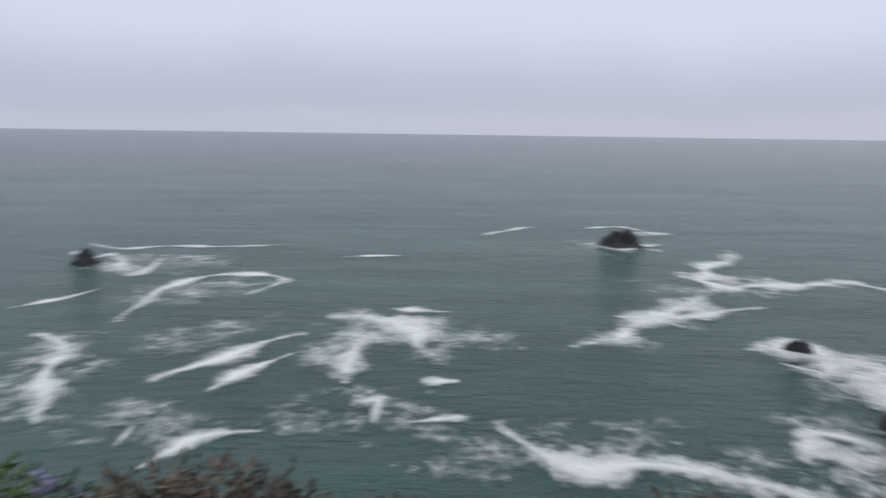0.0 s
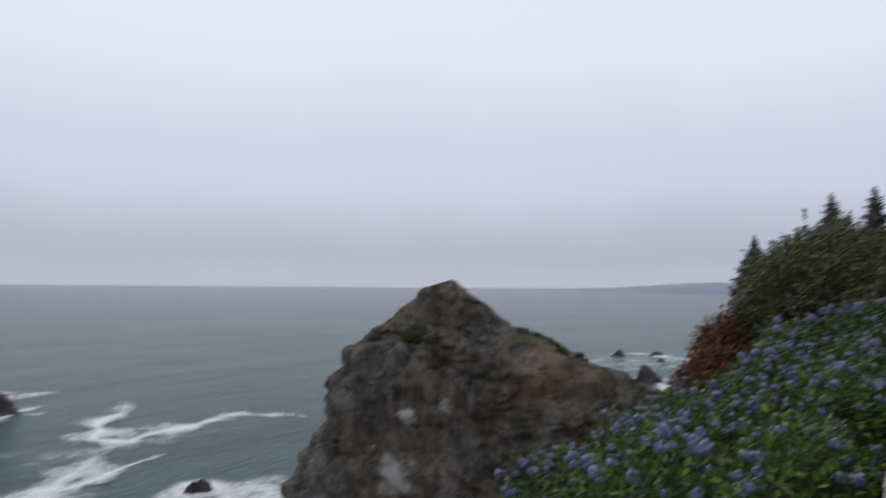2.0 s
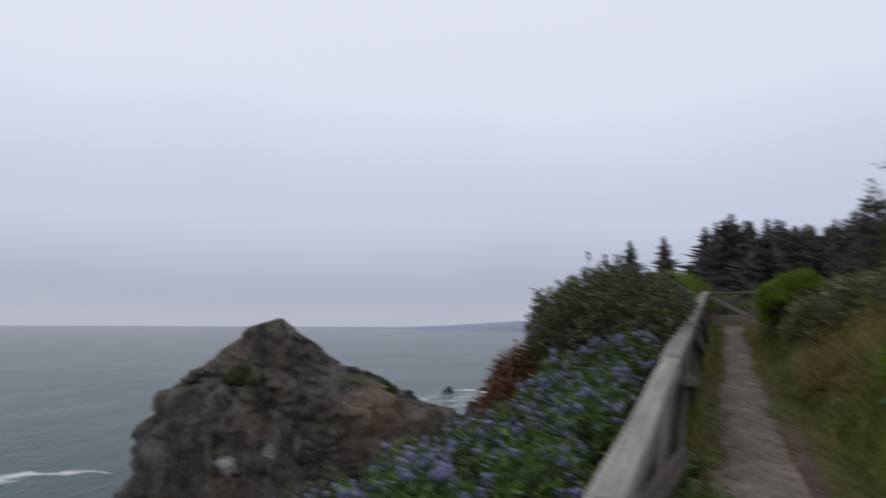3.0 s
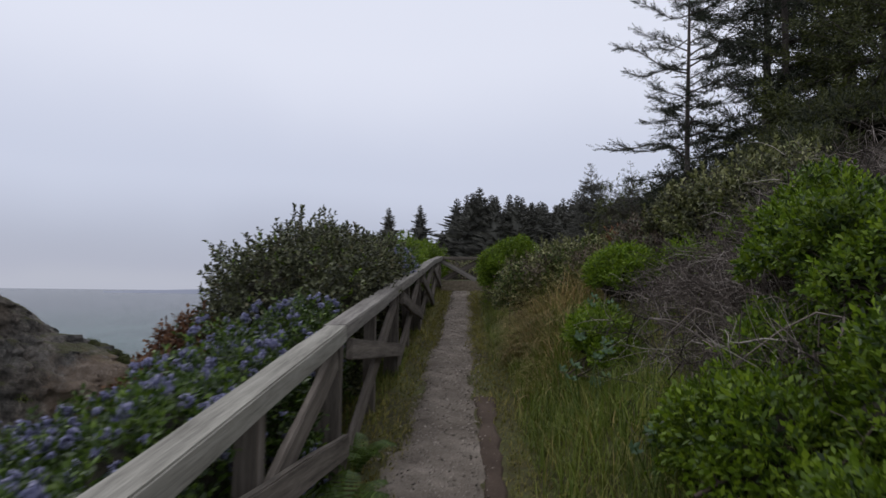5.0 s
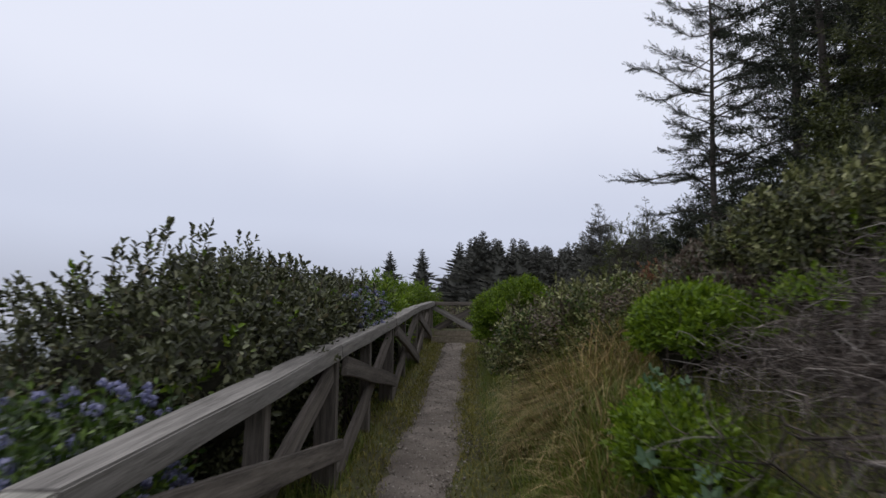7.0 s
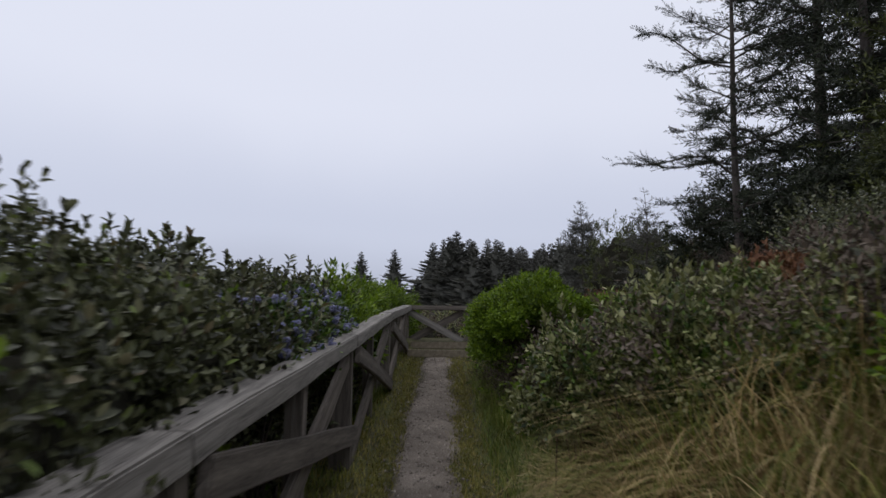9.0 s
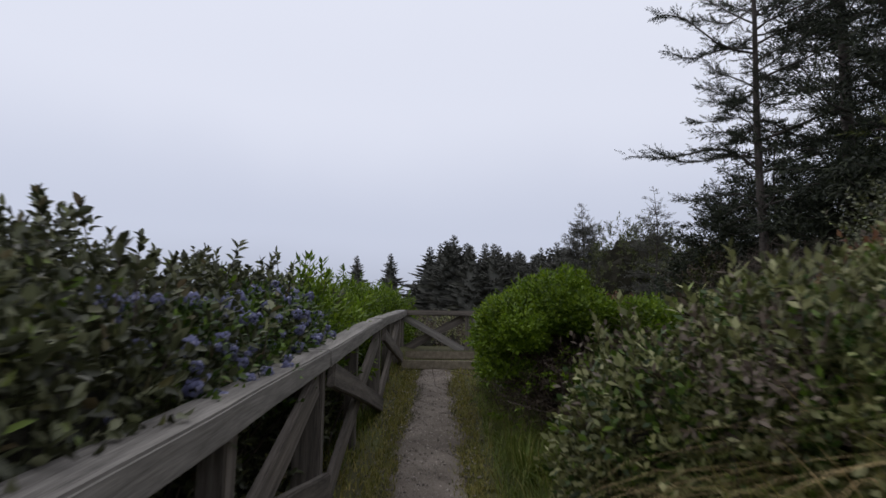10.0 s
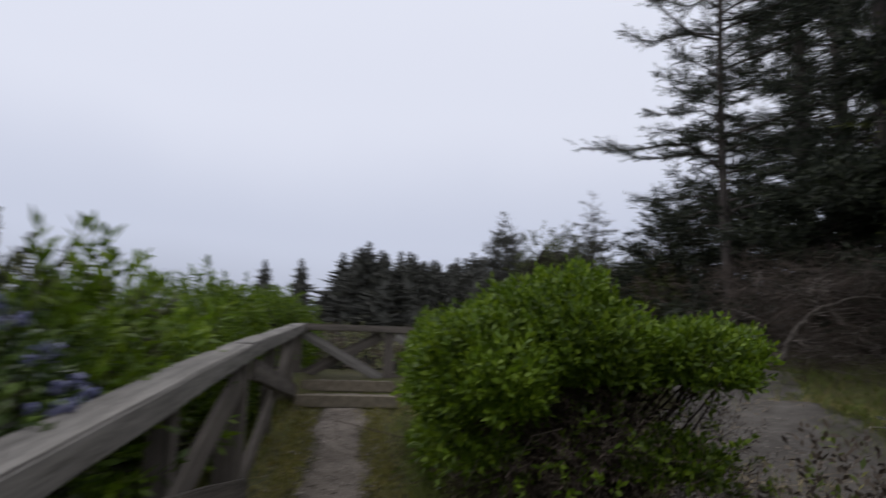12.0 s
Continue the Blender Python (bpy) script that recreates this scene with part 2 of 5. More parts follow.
def spot(nt, vec, at, radius, strength):
    """A ragged stain round a place."""
    d = nt.nodes.new("ShaderNodeVectorMath")
    d.operation, d.inputs[1].default_value = "DISTANCE", at
    nt.links.new(vec, d.inputs[0])
    a = nt.nodes.new("ShaderNodeMath")
    a.operation, a.inputs[1].default_value = "MULTIPLY_ADD", radius * 2.2
    nt.links.new(noise_tex(nt, vec, 1.6 / radius, 6, 0.75), a.inputs[0])
    nt.links.new(d.outputs["Value"], a.inputs[2])
    m = nt.nodes.new("ShaderNodeMapRange")
    m.inputs["From Min"].default_value, m.inputs["From Max"].default_value = 1.45 * radius, 1.95 * radius
    m.inputs["To Min"].default_value, m.inputs["To Max"].default_value = strength, 0.0
    nt.links.new(a.outputs[0], m.inputs["Value"])
    return m.outputs[0]


def stack_material():
    m, nt, b = material("sea_stack_rock")
    v = coords(nt)
    big, mid, fine = noise_tex(nt, v, 0.11, 5), noise_tex(nt, coords(nt, (1, 1, 0.6)), 0.45, 9, 0.75), noise_tex(nt, v, 3.5, 6, 0.75)
    c1 = ramp(nt, mid, ((0.36, (0.034, 0.033, 0.030)), (0.47, (0.100, 0.096, 0.088)), (0.56, (0.20, 0.19, 0.175)), (0.68, (0.33, 0.32, 0.30))))
    c2 = ramp(nt, mid, ((0.36, (0.038, 0.030, 0.022)), (0.5, (0.125, 0.098, 0.072)), (0.66, (0.25, 0.205, 0.16))))
    c = blend(nt, ramp(nt, big, ((0.42, (0, 0, 0)), (0.60, (1, 1, 1)))), c1, c2)
    c = blend(nt, 0.6, c, ramp(nt, fine, ((0.3, (0.55, 0.55, 0.55)), (0.7, (1.3, 1.3, 1.3)))), "MULTIPLY")
    vor = node(nt, "ShaderNodeTexVoronoi", Scale=0.42)
    vor.feature = "DISTANCE_TO_EDGE"
    warp = blend(nt, 0.12, coords(nt, (1, 1, 0.5)), node_color_noise(nt, v, 0.5))
    nt.links.new(warp, vor.inputs["Vector"])
    crack = ramp(nt, vor.outputs["Distance"], ((0.0, (0.25, 0.25, 0.25)), (0.07, (1, 1, 1))))
    c = blend(nt, 0.36, c, crack, "MULTIPLY")
    strata = noise_tex(nt, coords(nt, (1.5, 1.5, 0.32)), 0.9, 8, 0.7)
    c = blend(nt, 0.75, c, ramp(nt, strata, ((0.36, (0.45, 0.45, 0.45)), (0.5, (0.95, 0.95, 0.95)), (0.66, (1.35, 1.33, 1.3)))), "MULTIPLY")
    # moss and grass on the gentle ledges
    g, s = nt.nodes.new("ShaderNodeNewGeometry"), nt.nodes.new("ShaderNodeSeparateXYZ")
    nt.links.new(g.outputs["Normal"], s.inputs[0])
    mo = nt.nodes.new("ShaderNodeMath")
    mo.operation = "MULTIPLY"
    nt.links.new(s.outputs["Z"], mo.inputs[0])
    nt.links.new(noise_tex(nt, v, 0.4, 4), mo.inputs[1])
    c = blend(nt, ramp(nt, mo.outputs[0], ((0.36, (0, 0, 0)), (0.46, (0.8, 0.8, 0.8)))), c, (0.075, 0.075, 0.028))
    # a tan scar of fresh rock, and bird lime in drips
    c = blend(nt, spot(nt, v, (56.0, 31.0, -7.6), 5.5, 0.75), c, blend(nt, 0.75, c, (0.27, 0.185, 0.12)))
    for at, r in (((45.2, 41.7, -16.6), 2.3), ((46.9, 41.5, -11.3), 1.1), ((49.3, 38.4, -10.2), 1.1), ((44.2, 43.5, -14.0), 0.8)):
        c = blend(nt, spot(nt, v, at, r, 0.85), c, (0.58, 0.57, 0.54))
    nt.links.new(c, b.inputs["Base Color"])
    b.inputs["Roughness"].default_value = 0.9
    bump(nt, b, blend(nt, 0.4, blend(nt, 0.5, mid, fine), strata), 1.0, 1.2)
    return m


M_SEA, M_FOAM, M_STACK = sea_material(), foam_material(), stack_material()
M_SEA_ROCK = rough_material("wet_dark_rock", ((0.3, (0.014, 0.014, 0.015)), (0.7, (0.06, 0.058, 0.056))), 0.6, 0.6, 0.8, 6.0, (1, 1, 1), 0.3)
# pale blue-grey stands for distance haze, put straight into the headland's colour
M_HEADLAND = rough_material("haze_tinted_headland", ((0.3, (0.22, 0.24, 0.30)), (0.7, (0.27, 0.29, 0.35))), 0.004, 1.0, 0.0)


# ---- mesh helpers ----
def link(name, mesh, mat, parent=None, label=""):
    ob = new(name, mesh)
    if mat is not None and not mesh.materials:
        mesh.materials.append(mat)
    if parent is not None:
        ob.parent = parent
        ob.matrix_parent_inverse = Matrix.Translation(parent.matrix_basis.translation).inverted() if parent.type == "EMPTY" else Matrix.Identity(4)
    if label:
        tagged(ob, label)
    return ob


def mesh_np(name, verts, faces, smooth=False):
    """A mesh out of arrays: verts n x 3, faces m x 3 or m x 4."""
    verts, faces = np.asarray(verts, np.float32), np.asarray(faces, np.int32)
    me = bpy.data.meshes.new(name)
    k = faces.shape[1]
    me.vertices.add(len(verts))
    me.vertices.foreach_set("co", verts.ravel())
    me.loops.add(faces.size)
    me.loops.foreach_set("vertex_index", faces.ravel())
    me.polygons.add(len(faces))
    me.polygons.foreach_set("loop_start", np.arange(0, faces.size, k, dtype=np.int32))
    me.polygons.foreach_set("loop_total", np.full(len(faces), k, np.int32))
    if smooth:
        me.polygons.foreach_set("use_smooth", np.ones(len(faces), bool))
    me.update(calc_edges=True)
    return me


def part(name, bm, mat, parent, label=""):
    me = bpy.data.meshes.new(name)
    bm.to_mesh(me)
    bm.free()
    return link(name, me, mat, parent, label)


def base(name, at, label, category, group="", kind=""):
    ob = new(name)
    ob.matrix_basis = Matrix.Translation(at)
    ob.empty_display_size = 0.1
    return tagged(ob, label, category, group, kind)


def unit(v):
    return v / np.maximum(np.linalg.norm(v, axis=-1, keepdims=True), 1e-9)


def tubes(P, R, sides=3):
    """Tubes along n polylines: P is n x k x 3, R is n x k. Returns verts and quads."""
    n, k, _ = P.shape
    D = unit(np.gradient(P, axis=1))
    ref = np.where(np.abs(D[..., 2:3]) > 0.9, np.array([1.0, 0, 0]), np.array([0, 0, 1.0]))
    A = unit(np.cross(D, ref))
    B = np.cross(D, A)
    ang = np.arange(sides) * 2 * np.pi / sides
    V = P[:, :, None, :] + R[:, :, None, None] * (A[:, :, None, :] * np.cos(ang)[None, None, :, None] + B[:, :, None, :] * np.sin(ang)[None, None, :, None])
    i = np.arange(n)[:, None, None] * k * sides + np.arange(k - 1)[None, :, None] * sides
    s = np.arange(sides)[None, None, :]
    s2 = (s + 1) % sides
    F = np.stack([i + s, i + s2, i + sides + s2, i + sides + s], -1).reshape(-1, 4)
    return V.reshape(-1, 3), F


def sprigs(rng, P, D, length, n, leaf, width, spread=0.9, fold=0.25, droop=0.0, size=None, oval=False):
    """Leaves in spirals along short shoots that start at P and point along D. Returns verts and quads, one quad a leaf."""
    m = len(P)
    size = np.ones((m, 1)) if size is None else size[:, None]
    L = length * size * rng.uniform(0.7, 1.3, (m, 1))
    ref = unit(rng.normal(size=(m, 3)))
    A = unit(np.cross(D, ref))
    B = np.cross(D, A)
    k = np.arange(n)[None, :]
    az = k * 2.4 + rng.uniform(0, 6.3, (m, 1)) + rng.normal(0, 0.3, (m, n))
    sp = spread * (1.25 - 0.6 * k / n) + rng.normal(0, 0.2, (m, n))
    out = A[:, None] * np.cos(az)[..., None] + B[:, None] * np.sin(az)[..., None]
    d = unit(D[:, None] * np.cos(sp)[..., None] + out * np.sin(sp)[..., None] + np.array([0, 0, -droop]))
    root = P[:, None] + D[:, None] * (L * (0.15 + 0.85 * (k + 0.5) / n))[..., None]
    side = unit(np.cross(d, D[:, None] + 0.3 * rng.normal(size=(m, n, 3))))
    up = np.cross(side, d)
    ll = (leaf * size * rng.uniform(0.65, 1.3, (m, n)))[..., None]
    ww = (0.5 * width * size * rng.uniform(0.7, 1.25, (m, n)))[..., None]
    if oval:
        a1, a2 = root + d * ll * 0.28 + up * ww * 0.5, root + d * ll * 0.68 + up * ww * 0.4 - up * ll * 0.04
        tip = root + d * ll - up * ll * 0.10
        V = np.stack([root, a1 + side * ww * 0.85, a2 + side * ww * 0.8, tip, a2 - side * ww * 0.8, a1 - side * ww * 0.85], 2).reshape(-1, 3)
        i = np.arange(m * n)[:, None] * 6
        return V, np.concatenate([i + np.array([[0, 1, 2, 3]]), i + np.array([[0, 3, 4, 5]])])
    mid = root + d * ll * 0.5 + up * ww * fold
    V = np.stack([root, mid + side * ww, root + d * ll, mid - side * ww], 2).reshape(-1, 3)
    F = np.arange(m * n * 4).reshape(-1, 4)
    return V, F


def blades(rng, P, height, width, lean, segments=3, way=None):
    """Bent grass blades that stand at P. Returns verts and quads."""
    m = len(P)
    a = rng.uniform(0, 6.3, m) if way is None else way
    h = height * rng.uniform(0.5, 1.3, m)
    ld = np.stack([np.cos(a), np.sin(a), 0 * a], 1)
    side = np.stack([-np.sin(a), np.cos(a), 0 * a], 1) * (0.5 * width * rng.uniform(0.6, 1.3, m))[:, None]
    le = lean * rng.uniform(0.2, 1.5, m)
    t = np.linspace(0, 1, segments + 1)
    C = P[:, None] + ld[:, None] * (h * le)[:, None, None] * (t ** 2)[None, :, None] + np.array([0, 0, 1.0]) * (h[:, None] * (t[None] - 0.55 * np.minimum(le, 1.6)[:, None] * t[None] ** 2))[..., None]
    w = (1 - t ** 1.5 * 0.92)[None, :, None]
    V = np.stack([C - side[:, None] * w, C + side[:, None] * w], 2).reshape(-1, 3)
    i = np.arange(m)[:, None] * 2 * (segments + 1) + np.arange(segments)[None] * 2
    F = np.stack([i, i + 1, i + 3, i + 2], -1).reshape(-1, 4)
    return V, F


def joined(chunks):
    V, F, o = [], [], 0
    for v, f in chunks:
        V.append(v), F.append(f + o)
        o += len(v)
    return np.concatenate(V), np.concatenate(F)


def smooth(a, b, x):
    t = np.clip((np.asarray(x, float) - a) / (b - a), 0, 1)
    return t * t * (3 - 2 * t)


def lumps(p, s=1.0):
    """A cheap, smooth unevenness between -1 and 1."""
    x, y, z = p[..., 0] * s, p[..., 1] * s, p[..., 2] * s
    return (np.sin(1.7 * x + 2.3 * np.sin(0.9 * y + 1.1 * z)) + np.sin(2.1 * y + 1.9 * np.sin(1.3 * z + 0.7 * x)) + np.sin(2.4 * z + 1.5 * np.sin(1.1 * x + 0.8 * y))) / 3


# ---- the lie of the land ----
SEA_Z = -25.0


def path_z(x):
    return np.interp(x, (-60, -2, 11, 15.75, 15.95, 16.3, 16.45, 17.2, 40, 120, 300, 3000), (-1.5, -0.445, 0.855, 1.43, 1.48, 1.55, 1.63, 1.72, 2.5, 1.5, 3, 20))


def land(x, y):
    """Height of the ground: a path along a slope, a bank inland, a cliff to seaward."""
    x, y = np.asarray(x, float), np.asarray(y, float)
    z = path_z(x)
    bank = 1 - smooth(8.8, 11.2, x)
    d = np.maximum(-y - 0.95, 0)
    z = z + bank * (1.35 * smooth(0, 3.4, d) + 0.42 * smooth(0, 0.7, d)) + (1 - bank) * np.minimum(0.12 * np.maximum(d - 3.2, 0), 1.2)
    edge = 2.1 + 0.35 * np.sin(0.9 * x + 1.0) + 0.25 * np.sin(2.3 * x) + 3.0 * smooth(20, 60, x)
    s = np.maximum(y - 0.3, 0)
    c = np.maximum(y - edge, 0)
    z = z - 0.16 * np.minimum(s, edge - 0.3) - np.minimum(c * (1.1 + 1.6 * smooth(0, 2.5, c)), 60)
    z = z + 0.10 * smooth(-0.14, 0.08, y) * (1 - smooth(0.6, 1.4, y)) * (1 - 0.5 * smooth(11, 15, x))
    wild = smooth(0.1, 0.7, np.maximum(y - 0.2, -y - 0.8))
    z = z + wild * 0.05 * (np.sin(3.1 * x + 1.7 * y) + np.sin(4.3 * y - 2.2 * x)) + 0.005 * np.sin(5.1 * x + 3.0 * np.sin(2.2 * y))
    return np.maximum(z, SEA_Z - 4)


def grid(name, xs, ys, f):
    X, Y = np.meshgrid(xs, ys, indexing="ij")
    V = np.stack([X, Y, f(X, Y)], -1).reshape(-1, 3)
    n, m = len(xs), len(ys)
    i = np.arange(n - 1)[:, None] * m + np.arange(m - 1)[None]
    return mesh_np(name, V, np.stack([i, i + m, i + m + 1, i + 1], -1).reshape(-1, 4), True)


gx = np.concatenate([[-3500, -900, -300, -120, -60, -30, -16, -9, -6], np.arange(-4, 24, 0.16), np.arange(24.5, 60, 2), [70, 90, 120, 180, 300, 700, 3500]])
gy = np.concatenate([[-3500, -900, -300, -150, -90, -60, -40, -28, -20, -15, -11, -9], np.arange(-7.5, 5, 0.13), [5.5, 6.5, 8, 10, 13, 17, 24, 40, 60]])
ground = tagged(link("ground", grid("ground", gx, gy, land), M_SOIL), "dark soil of a coastal bluff strewn with litter", "ground", kind="structure")

sx = np.concatenate([[-9500, -4500, -2500, -1200, -600, -300], np.arange(-200, 301, 25), [450, 700, 1200, 2500, 4500, 9500]])
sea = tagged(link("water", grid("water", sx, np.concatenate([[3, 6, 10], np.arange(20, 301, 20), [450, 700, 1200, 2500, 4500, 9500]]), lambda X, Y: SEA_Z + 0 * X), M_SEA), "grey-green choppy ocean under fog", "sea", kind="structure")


def strip(name, line, half, lift, mat, label, taper=((0, 1), (99, 1))):
    """A gravel path along a line of (x, y), with ragged edges."""
    p = np.array(line, float)
    t = np.concatenate([[0], np.cumsum(np.linalg.norm(np.diff(p, axis=0), axis=1))])
    u = np.arange(0, t[-1], 0.12)
    c = np.stack([np.interp(u, t, p[:, 0]), np.interp(u, t, p[:, 1])], 1)
    d = unit(np.gradient(c, axis=0))
    nrm = np.stack([-d[:, 1], d[:, 0]], 1)
    h = half * np.interp(u, *zip(*taper)) + 0.02 * np.sin(0.9 * u) + 0.012 * np.sin(5.3 * u + 1) + 0.012 * np.sin(13 * u) + 0.008 * np.sin(31 * u)
    rag = 0.035 * np.sin(1.9 * u + 2) + 0.03 * np.sin(4.7 * u) + 0.022 * np.sin(9.1 * u + 4) + 0.014 * np.sin(23 * u)
    s = np.linspace(-1, 1, 13)
    XY = c[:, None] + nrm[:, None] * (h[:, None] * s[None] + (rag * half / 0.31)[:, None] * np.maximum(s[None], 0) - (rag[::-1] * half / 0.31)[:, None] * np.maximum(-s[None], 0))[..., None]
    Z = land(XY[..., 0], XY[..., 1]) + lift * (1 - np.abs(s[None]) ** 6 * 2.2) + 0.006 * np.sin(31 * XY[..., 0]) * np.sin(27 * XY[..., 1])
    V = np.concatenate([XY, Z[..., None]], -1).reshape(-1, 3)
    m = len(s)
    i = np.arange(len(u) - 1)[:, None] * m + np.arange(m - 1)[None]
    return tagged(link(name, mesh_np(name, V, np.stack([i, i + m, i + m + 1, i + 1], -1).reshape(-1, 4), True), mat), label, "path", kind="structure")


strip("path", [(-4, -0.5), (0, -0.48), (3, -0.42), (6, -0.42), (9, -0.39), (12, -0.43), (15.9, -0.45)], 0.31, 0.022, M_GRAVEL, "narrow grey gravel footpath worn into grass", ((0, 1.2), (8, 1.15), (10.5, 1.02), (13, 0.98), (16, 0.82), (20, 0.78)))
strip("ground_edge", [(-1, -1.0), (2, -0.86), (4.5, -0.79), (7.5, -0.75)], 0.085, 0.024, M_BARE, "strip of bare red-brown soil beside a gravel footpath")
strip("pavement", [(11.6, -2.6), (13, -3.3), (15.5, -4.4), (17.6, -5.4)], 1.0, 0.03, M_TRAIL, "wider grey gravel trail behind a green bush")


# ---- the sea: stack, rocks, foam, headland ----
def crag(v, scale, seed):
    p = Vector((v[0] * scale + seed, v[1] * scale, v[2] * scale * 0.8))
    return noise.fractal(p, 0.9, 2.1, 5) + 0.7 * (abs(noise.noise(p * 0.7)) - 0.3)


def facets(v, scale, seed):
    """Blocky fractured faces with cracks between them."""
    p = Vector((v[0] * scale + seed, v[1] * scale, v[2] * scale * 0.55))
    p = p + 0.35 * noise.noise_vector(p * 1.3)
    d, _ = noise.voronoi(p)
    block = noise.cell(p * 1.1) * 0.5
    return 0.9 * min(d[1] - d[0], 0.35) - 0.6 * d[0] + block * 0.5


def sea_stack():
    """A tall crag joined to the shore: cross-sections that widen downwards, then roughened."""
    bearing = math.atan2(35.6, 46.2)
    fwd, right = np.array([math.cos(bearing), math.sin(bearing)]), np.array([math.sin(bearing), -math.cos(bearing)])
    origin = np.array([0.2, 0.28]) + fwd * 68
    zs = (1.9, 0.9, -2.2, -3.6, -5.2, -9.0, -13.0, -17.0, -20.0, -28.0)
    left = (-0.5, -3.4, -6.2, -8.2, -10.9, -12.8, -14.4, -16.2, -17.4, -18.2)
    rightward = (0.5, 1.6, 5.6, 8.8, 12.5, 21.0, 30.0, 36.0, 40.0, 46.0)
    near = (-0.4, -1.2, -2.6, -3.6, -4.6, -5.6, -6.8, -8.0, -9.5, -12.0)
    far = (0.5, 2, 4, 5, 6, 8, 9, 10, 11, 12)
    lev = np.concatenate([np.linspace(1.9, -6, 60), np.linspace(-6.2, -28, 110)])
    a = np.linspace(0, 2 * np.pi, 300, endpoint=False)
    V = []
    for z in lev:
        q = [np.interp(-z, [-k for k in zs], tab) for tab in (left, rightward, near, far)]
        cu, hu, cv, hv = (q[0] + q[1]) / 2, (q[1] - q[0]) / 2, (q[2] + q[3]) / 2, (q[3] - q[2]) / 2
        for ang in a:
            cs, sn = math.cos(ang), math.sin(ang)
            u = cu + hu * math.copysign(abs(cs) ** 0.75, cs)
            v = cv + hv * math.copysign(abs(sn) ** 0.75, sn)
            xy = origin + right * u + fwd * v
            V.append((xy[0], xy[1], z))
    out = []
    for i, v in enumerate(V):
        lv = lev[i // len(a)]
        amp = 0.25 + 1.0 * min(1.0, (1.9 - lv) / 6.0)
        nz = crag(v, 0.13, 3.0) * amp * 1.0 + crag(v, 0.6, 9.0) * amp * 0.3 + facets(v, 0.22, 2.0) * amp * 1.7 + facets(v, 0.7, 6.0) * amp * 0.9
        cx = origin + right * np.interp(-lv, [-k for k in zs], [(l + r) / 2 for l, r in zip(left, rightward)])
        d = np.array([v[0] - cx[0], v[1] - cx[1]])
        d = d / (np.linalg.norm(d) + 1e-6)
        out.append((v[0] + d[0] * nz, v[1] + d[1] * nz, v[2] + 0.5 * amp * crag(v, 0.3, 17.0)))
    n = len(a)
    i = np.arange(len(lev) - 1)[:, None] * n
    s = np.arange(n)[None]
    F = np.stack([i + s, i + n + s, i + n + (s + 1) % n, i + (s + 1) % n], -1).reshape(-1, 4)
    top = len(out)
    out.append(tuple(np.mean(np.array(out[:n]), axis=0) + np.array([0, 0, 0.15])))
    me = mesh_np("sea_crag", out, F, False)
    bm = bmesh.new()
    bm.from_mesh(me)
    bm.verts.ensure_lookup_table()
    for k in range(n):
        bm.faces.new((bm.verts[top], bm.verts[k], bm.verts[(k + 1) % n]))
    bmesh.ops.recalc_face_normals(bm, faces=bm.faces[:])
    bm.to_mesh(me)
    bm.free()
    foot = me.copy()
    for mesh, low in ((me, False), (foot, True)):
        bm = bmesh.new()
        bm.from_mesh(mesh)
        bmesh.ops.delete(bm, geom=[f for f in bm.faces if (f.calc_center_median().z < -22.6) != low], context="FACES")
        bm.to_mesh(mesh)
        bm.free()
    ob = base("sea_crag", (*origin, SEA_Z), "tall craggy grey-brown sea stack with mossy ledges and bird lime", "rock")
    foot.materials.clear()
    link("crag", me, M_STACK, ob)
    link("wet_foot", foot, M_SEA_ROCK, ob, "dark wet rock at the waterline")
    return ob


sea_stack()


def sea_rock(at, size, seed, label="dark wet rock standing in white surf"):
    bm = bmesh.new()
    bmesh.ops.create_icosphere(bm, subdivisions=4, radius=1)
    for v in bm.verts:
        n = crag(v.co, 0.9, seed)
        r = 1 + 0.6 * n
        up = max(0.0, v.co.z)
        peak = 1 - 0.5 * up
        v.co = Vector((v.co.x * size[0] * r * peak - 0.18 * size[0] * up, v.co.y * size[1] * r * peak, v.co.z * size[2] * r * (1 + 0.25 * up)))
    me = bpy.data.meshes.new("sea_rock")
    bm.to_mesh(me)
    bm.free()
    ob = link("sea_rock", me, M_SEA_ROCK)
    ob.matrix_basis = Matrix.Translation((at[0], at[1], SEA_Z))
    return tagged(ob, label, "rock", "rocks in the sea")


sea_rock((43.5, 147), (5.0, 3.5, 4.6), 1, "dark pointed rock standing in white surf")
sea_rock((-69, 120.5), (2.4, 1.6, 2.2), 5)
sea_rock((-69.5, 124), (1.7, 1.4, 1.9), 15)
sea_rock((44.6, 74.5), (1.5, 1.2, 1.7), 8, "small black rock ringed by foam")
sea_rock((228, 96.5), (3.6, 2.6, 1.7), 11, "low black rock in offshore surf")
sea_rock((241, 87), (2.8, 2.0, 1.3), 21, "low black rock in offshore surf")
sea_rock((221, 78.5), (1.8, 1.5, 1.0), 24, "low black rock in offshore surf")
sea_rock((172, 65), (4.4, 3.0, 3.4), 27, "blocky dark rock in offshore surf")
sea_rock((190, 60), (1.4, 1.2, 1.4), 29, "low black rock in offshore surf")
sea_rock((46, 40.5), (3.0, 1.6, 1.2), 31, "low wet ledge at the foot of the stack")

FOAM_COUNT = [0]


